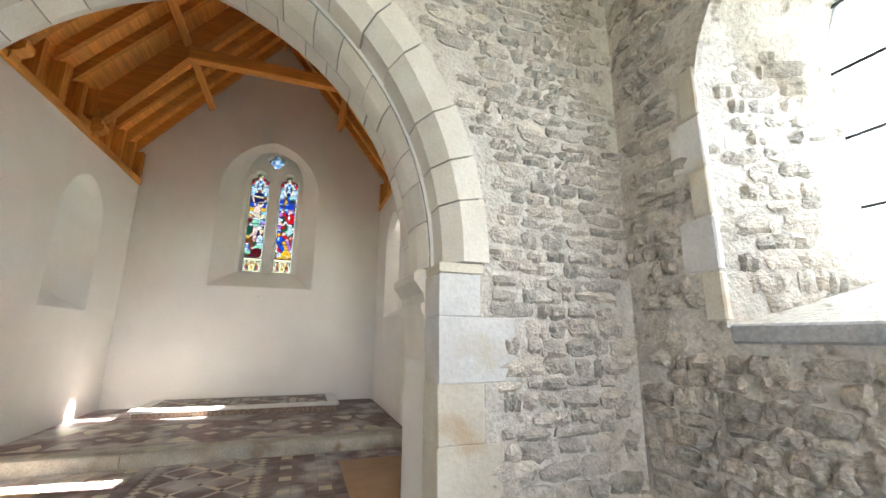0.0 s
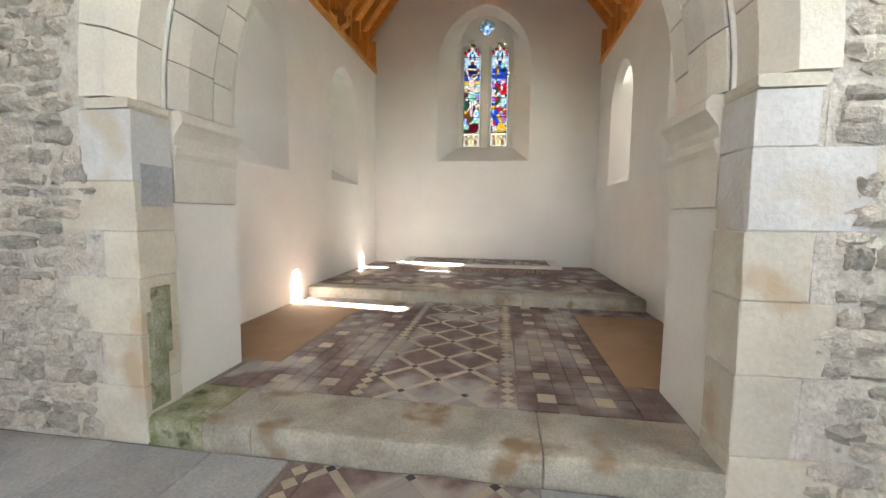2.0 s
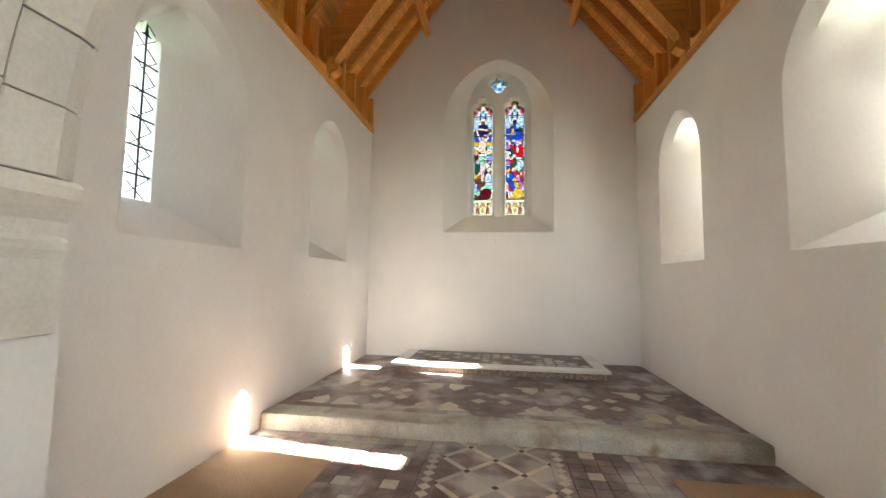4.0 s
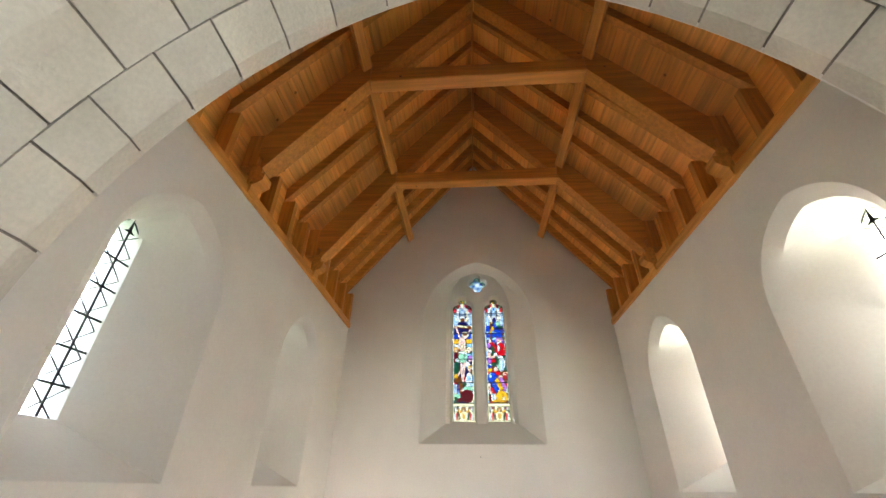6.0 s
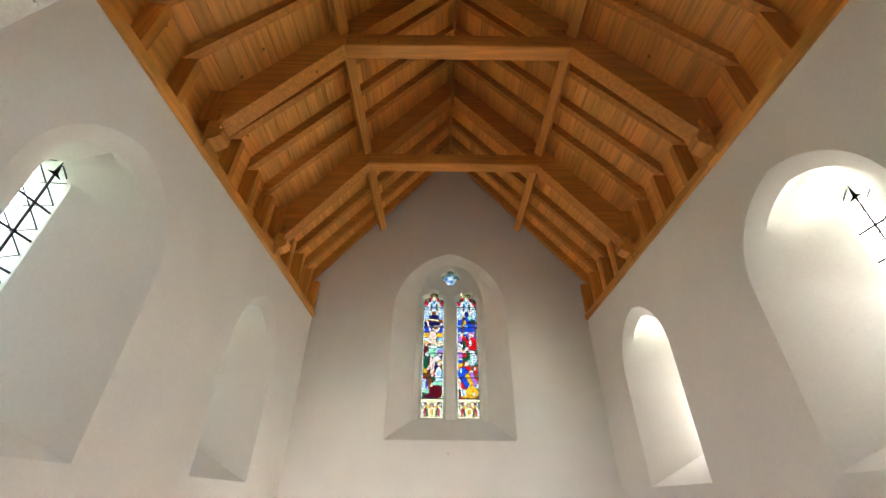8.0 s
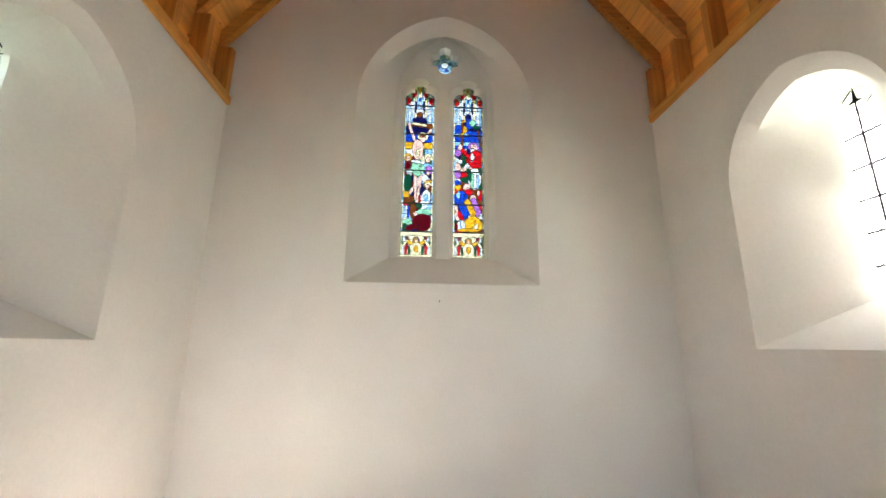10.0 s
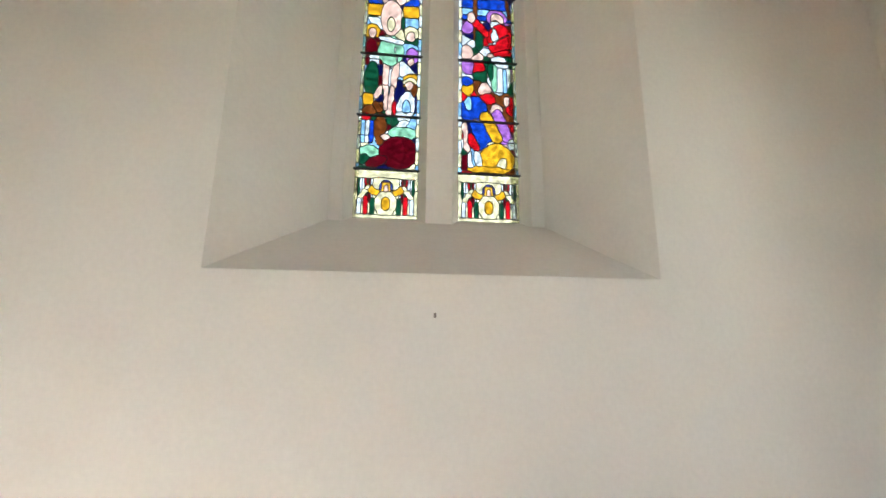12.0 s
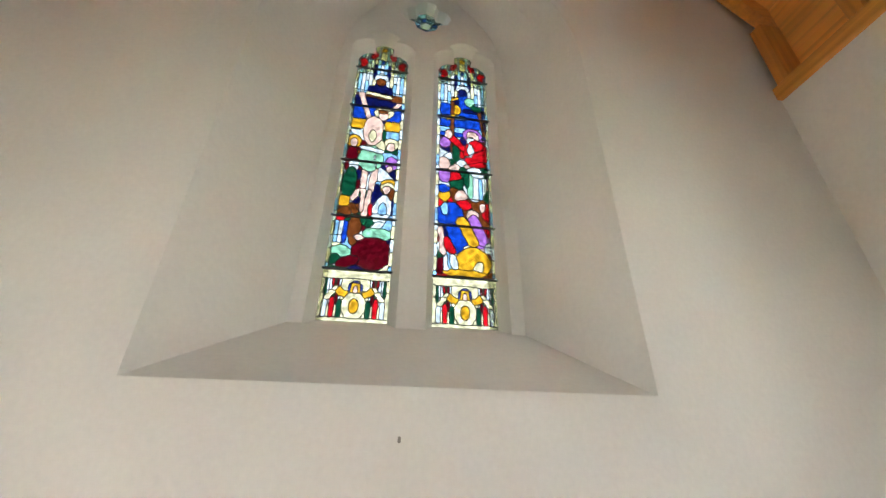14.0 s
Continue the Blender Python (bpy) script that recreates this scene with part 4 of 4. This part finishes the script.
def stone_mesh(seed, material):
    """A rough block of unit width and height with a pillowed, chipped face towards -y."""
    r = random.Random(seed)
    me = bpy.data.meshes.new("stone")
    nx, nz = 4, 3
    skew = r.uniform(-.05, .05)
    vs, fs = [], []
    for i in range(nx + 1):
        for j in range(nz + 1):
            u, v = i / nx - .5, j / nz - .5
            rim = i in (0, nx) or j in (0, nz)
            corner = i in (0, nx) and j in (0, nz)
            k = .84 if corner else 1.0
            vs.append((u * k + r.uniform(-.07, .07) + skew * v, (.05 if rim else -.9) + r.uniform(-.7, .7), v * k + r.uniform(-.10, .10)))
    n = nz + 1
    for i in range(nx):
        for j in range(nz):
            fs.append((i * n + j, (i + 1) * n + j, (i + 1) * n + j + 1, i * n + j + 1))
    ring = [i * n for i in range(nx + 1)] + [nx * n + j for j in range(1, n)] + [i * n + nz for i in range(nx - 1, -1, -1)] + [j for j in range(nz - 1, 0, -1)]
    start = len(vs)
    for k in ring:
        x, y, z = vs[k]
        vs.append((x * 1.03, 3.0, z * 1.03))
    m = len(ring)
    for k in range(m):
        a, b = ring[k], ring[(k + 1) % m]
        fs.append((a, start + k, start + (k + 1) % m, b))
    me.from_pydata(vs, [], fs)
    me.materials.append(material)
    me.update()
    me.polygons.foreach_set("use_smooth", [True] * len(me.polygons))
    me.set_sharp_from_angle(angle=radians(18))
    return me


STONES = [stone_mesh(40 + k, RUBBLE) for k in range(18)]


def rubble(parent, u0, u1, z0, z1, keep, near, put, turn, seed, course=(.06, .125), width=(.08, .32), depth=.022):
    """Rough courses of stones over a stretch of wall. keep(u, z) tells where wall is; near(u, z) which stones are single pieces."""
    r = random.Random(seed)
    rv_, rf = [], []
    z = z0
    while z < z1:
        h = r.uniform(*course)
        u = u0 - r.uniform(0, .15)
        while u < u1:
            w = r.uniform(*width) * (1.0 if h > .08 else 1.15)
            hh = h * r.uniform(.82, 1.12)
            cu, cz = u + w / 2, z + h / 2 + r.uniform(-.012, .012)
            if r.random() < .12:
                w *= .6
            lo, hi = u + .008, u + w - .008
            if keep(lo, cz - h * .45) and keep(hi, cz - h * .45) and keep(lo, cz + h * .45) and keep(hi, cz + h * .45):
                me = r.choice(STONES)
                sc = (w * r.uniform(.86, .99), depth * r.uniform(.5, 1.6), hh * r.uniform(.84, 1.0))
                m = Matrix.Translation(put(cu, cz)) @ Matrix.Rotation(turn, 4, 'Z') @ Matrix.Rotation(r.uniform(-.06, .06), 4, 'Y') @ Matrix.Diagonal((*sc, 1))
                if near(cu, cz):
                    ob = new("stone", me)
                    ob.parent = parent
                    ob.matrix_basis = m
                else:
                    b0 = len(rv_)
                    rv_ += [tuple(m @ v.co) for v in me.vertices]
                    rf += [tuple(b0 + k for k in p.vertices) for p in me.polygons]
            u += w
        z += h
    if rv_:
        me = bpy.data.meshes.new("rubble_stones")
        me.from_pydata(rv_, [], rf)
        me.materials.append(RUBBLE_ISL)
        me.update()
        me.polygons.foreach_set("use_smooth", [True] * len(me.polygons))
        me.set_sharp_from_angle(angle=radians(18))
        ob = new("rubble_stones", me)
        ob.parent = parent
        tagged(ob, "beige and grey rubble stones in pale mortar", "", kind="stuff")


def outside_arch(u, z):
    x = abs(u - AX)
    if z < 1.99:
        return x > 1.83
    r = math.hypot(x + OFFC, z - SPR)
    return r > RAD + .335


rubble(wall_rubble, 1.5, NAVE_X - .01, .01, 5.2, lambda u, z: u < NAVE_X + .03 and outside_arch(u, z), lambda u, z: z < 2.6, lambda u, z: (u, -.009, z), 0, 1)
rubble(wall_rubble, -NAVE_X, 1.5, .01, 5.2, lambda u, z: u > -NAVE_X - .03 and u < 1.5 and outside_arch(u, z), lambda u, z: u < 0 and z < 2.1, lambda u, z: (u, -.009, z), 0, 2)


def outside_window(u, z):
    d = abs(u + 1.45)
    return u < -.01 and not (1.52 < z < 2.95 and d < .90) and not (z >= 2.95 and math.hypot(d * 1.15, z - 2.95) < 1.06)


for key, sx in (("south", 1), ("north", -1)):
    rubble(nave_walls[key], -3.4, .0, .01, 4.8, outside_window, lambda u, z: u > -2.2 and sx > 0 and z < 3.4, lambda u, z: (sx * (NAVE_X - .009), u, z), -math.pi / 2 * sx, 7 + sx, (.05, .13), (.08, .28), .020)
rubble(nave_walls["south"], .10, .66, 1.70, 3.35, lambda u, z: .10 < u < .66, lambda u, z: True, lambda u, z: (NAVE_X + u * .871 - .004, -.63 - u * .492 - .006, z), radians(-29.4), 12, (.07, .13), (.09, .24), .012)
# dressed stones round the nave window
for sx in (1,):
    surround = thing("window_surround", "pale dressed quoin stones round the splayed nave window", "window surround", kind="structure")
    z, k = 1.66, 0
    rq = random.Random(3)
    while z < 2.95:
        h = rq.uniform(.24, .38)
        w = .22 if k % 2 else .12
        bm = boxed(NAVE_X - .012, NAVE_X + .06, -.645, -.645 + w, z + .004, z + h - .004, bevel=.010)
        part("quoin", bm, WHITEWASH if k % 2 else ASHLAR, surround)
        z += h
        k += 1

# a small iron pin stub left in the east wall plaster
tagged(part("wall_pin", boxed(-.036, -.026, EAST - .012, EAST + .01, 2.305, 2.325, bevel=.003), JOINT), "small rusty iron pin stub in the plaster", "wall pin")
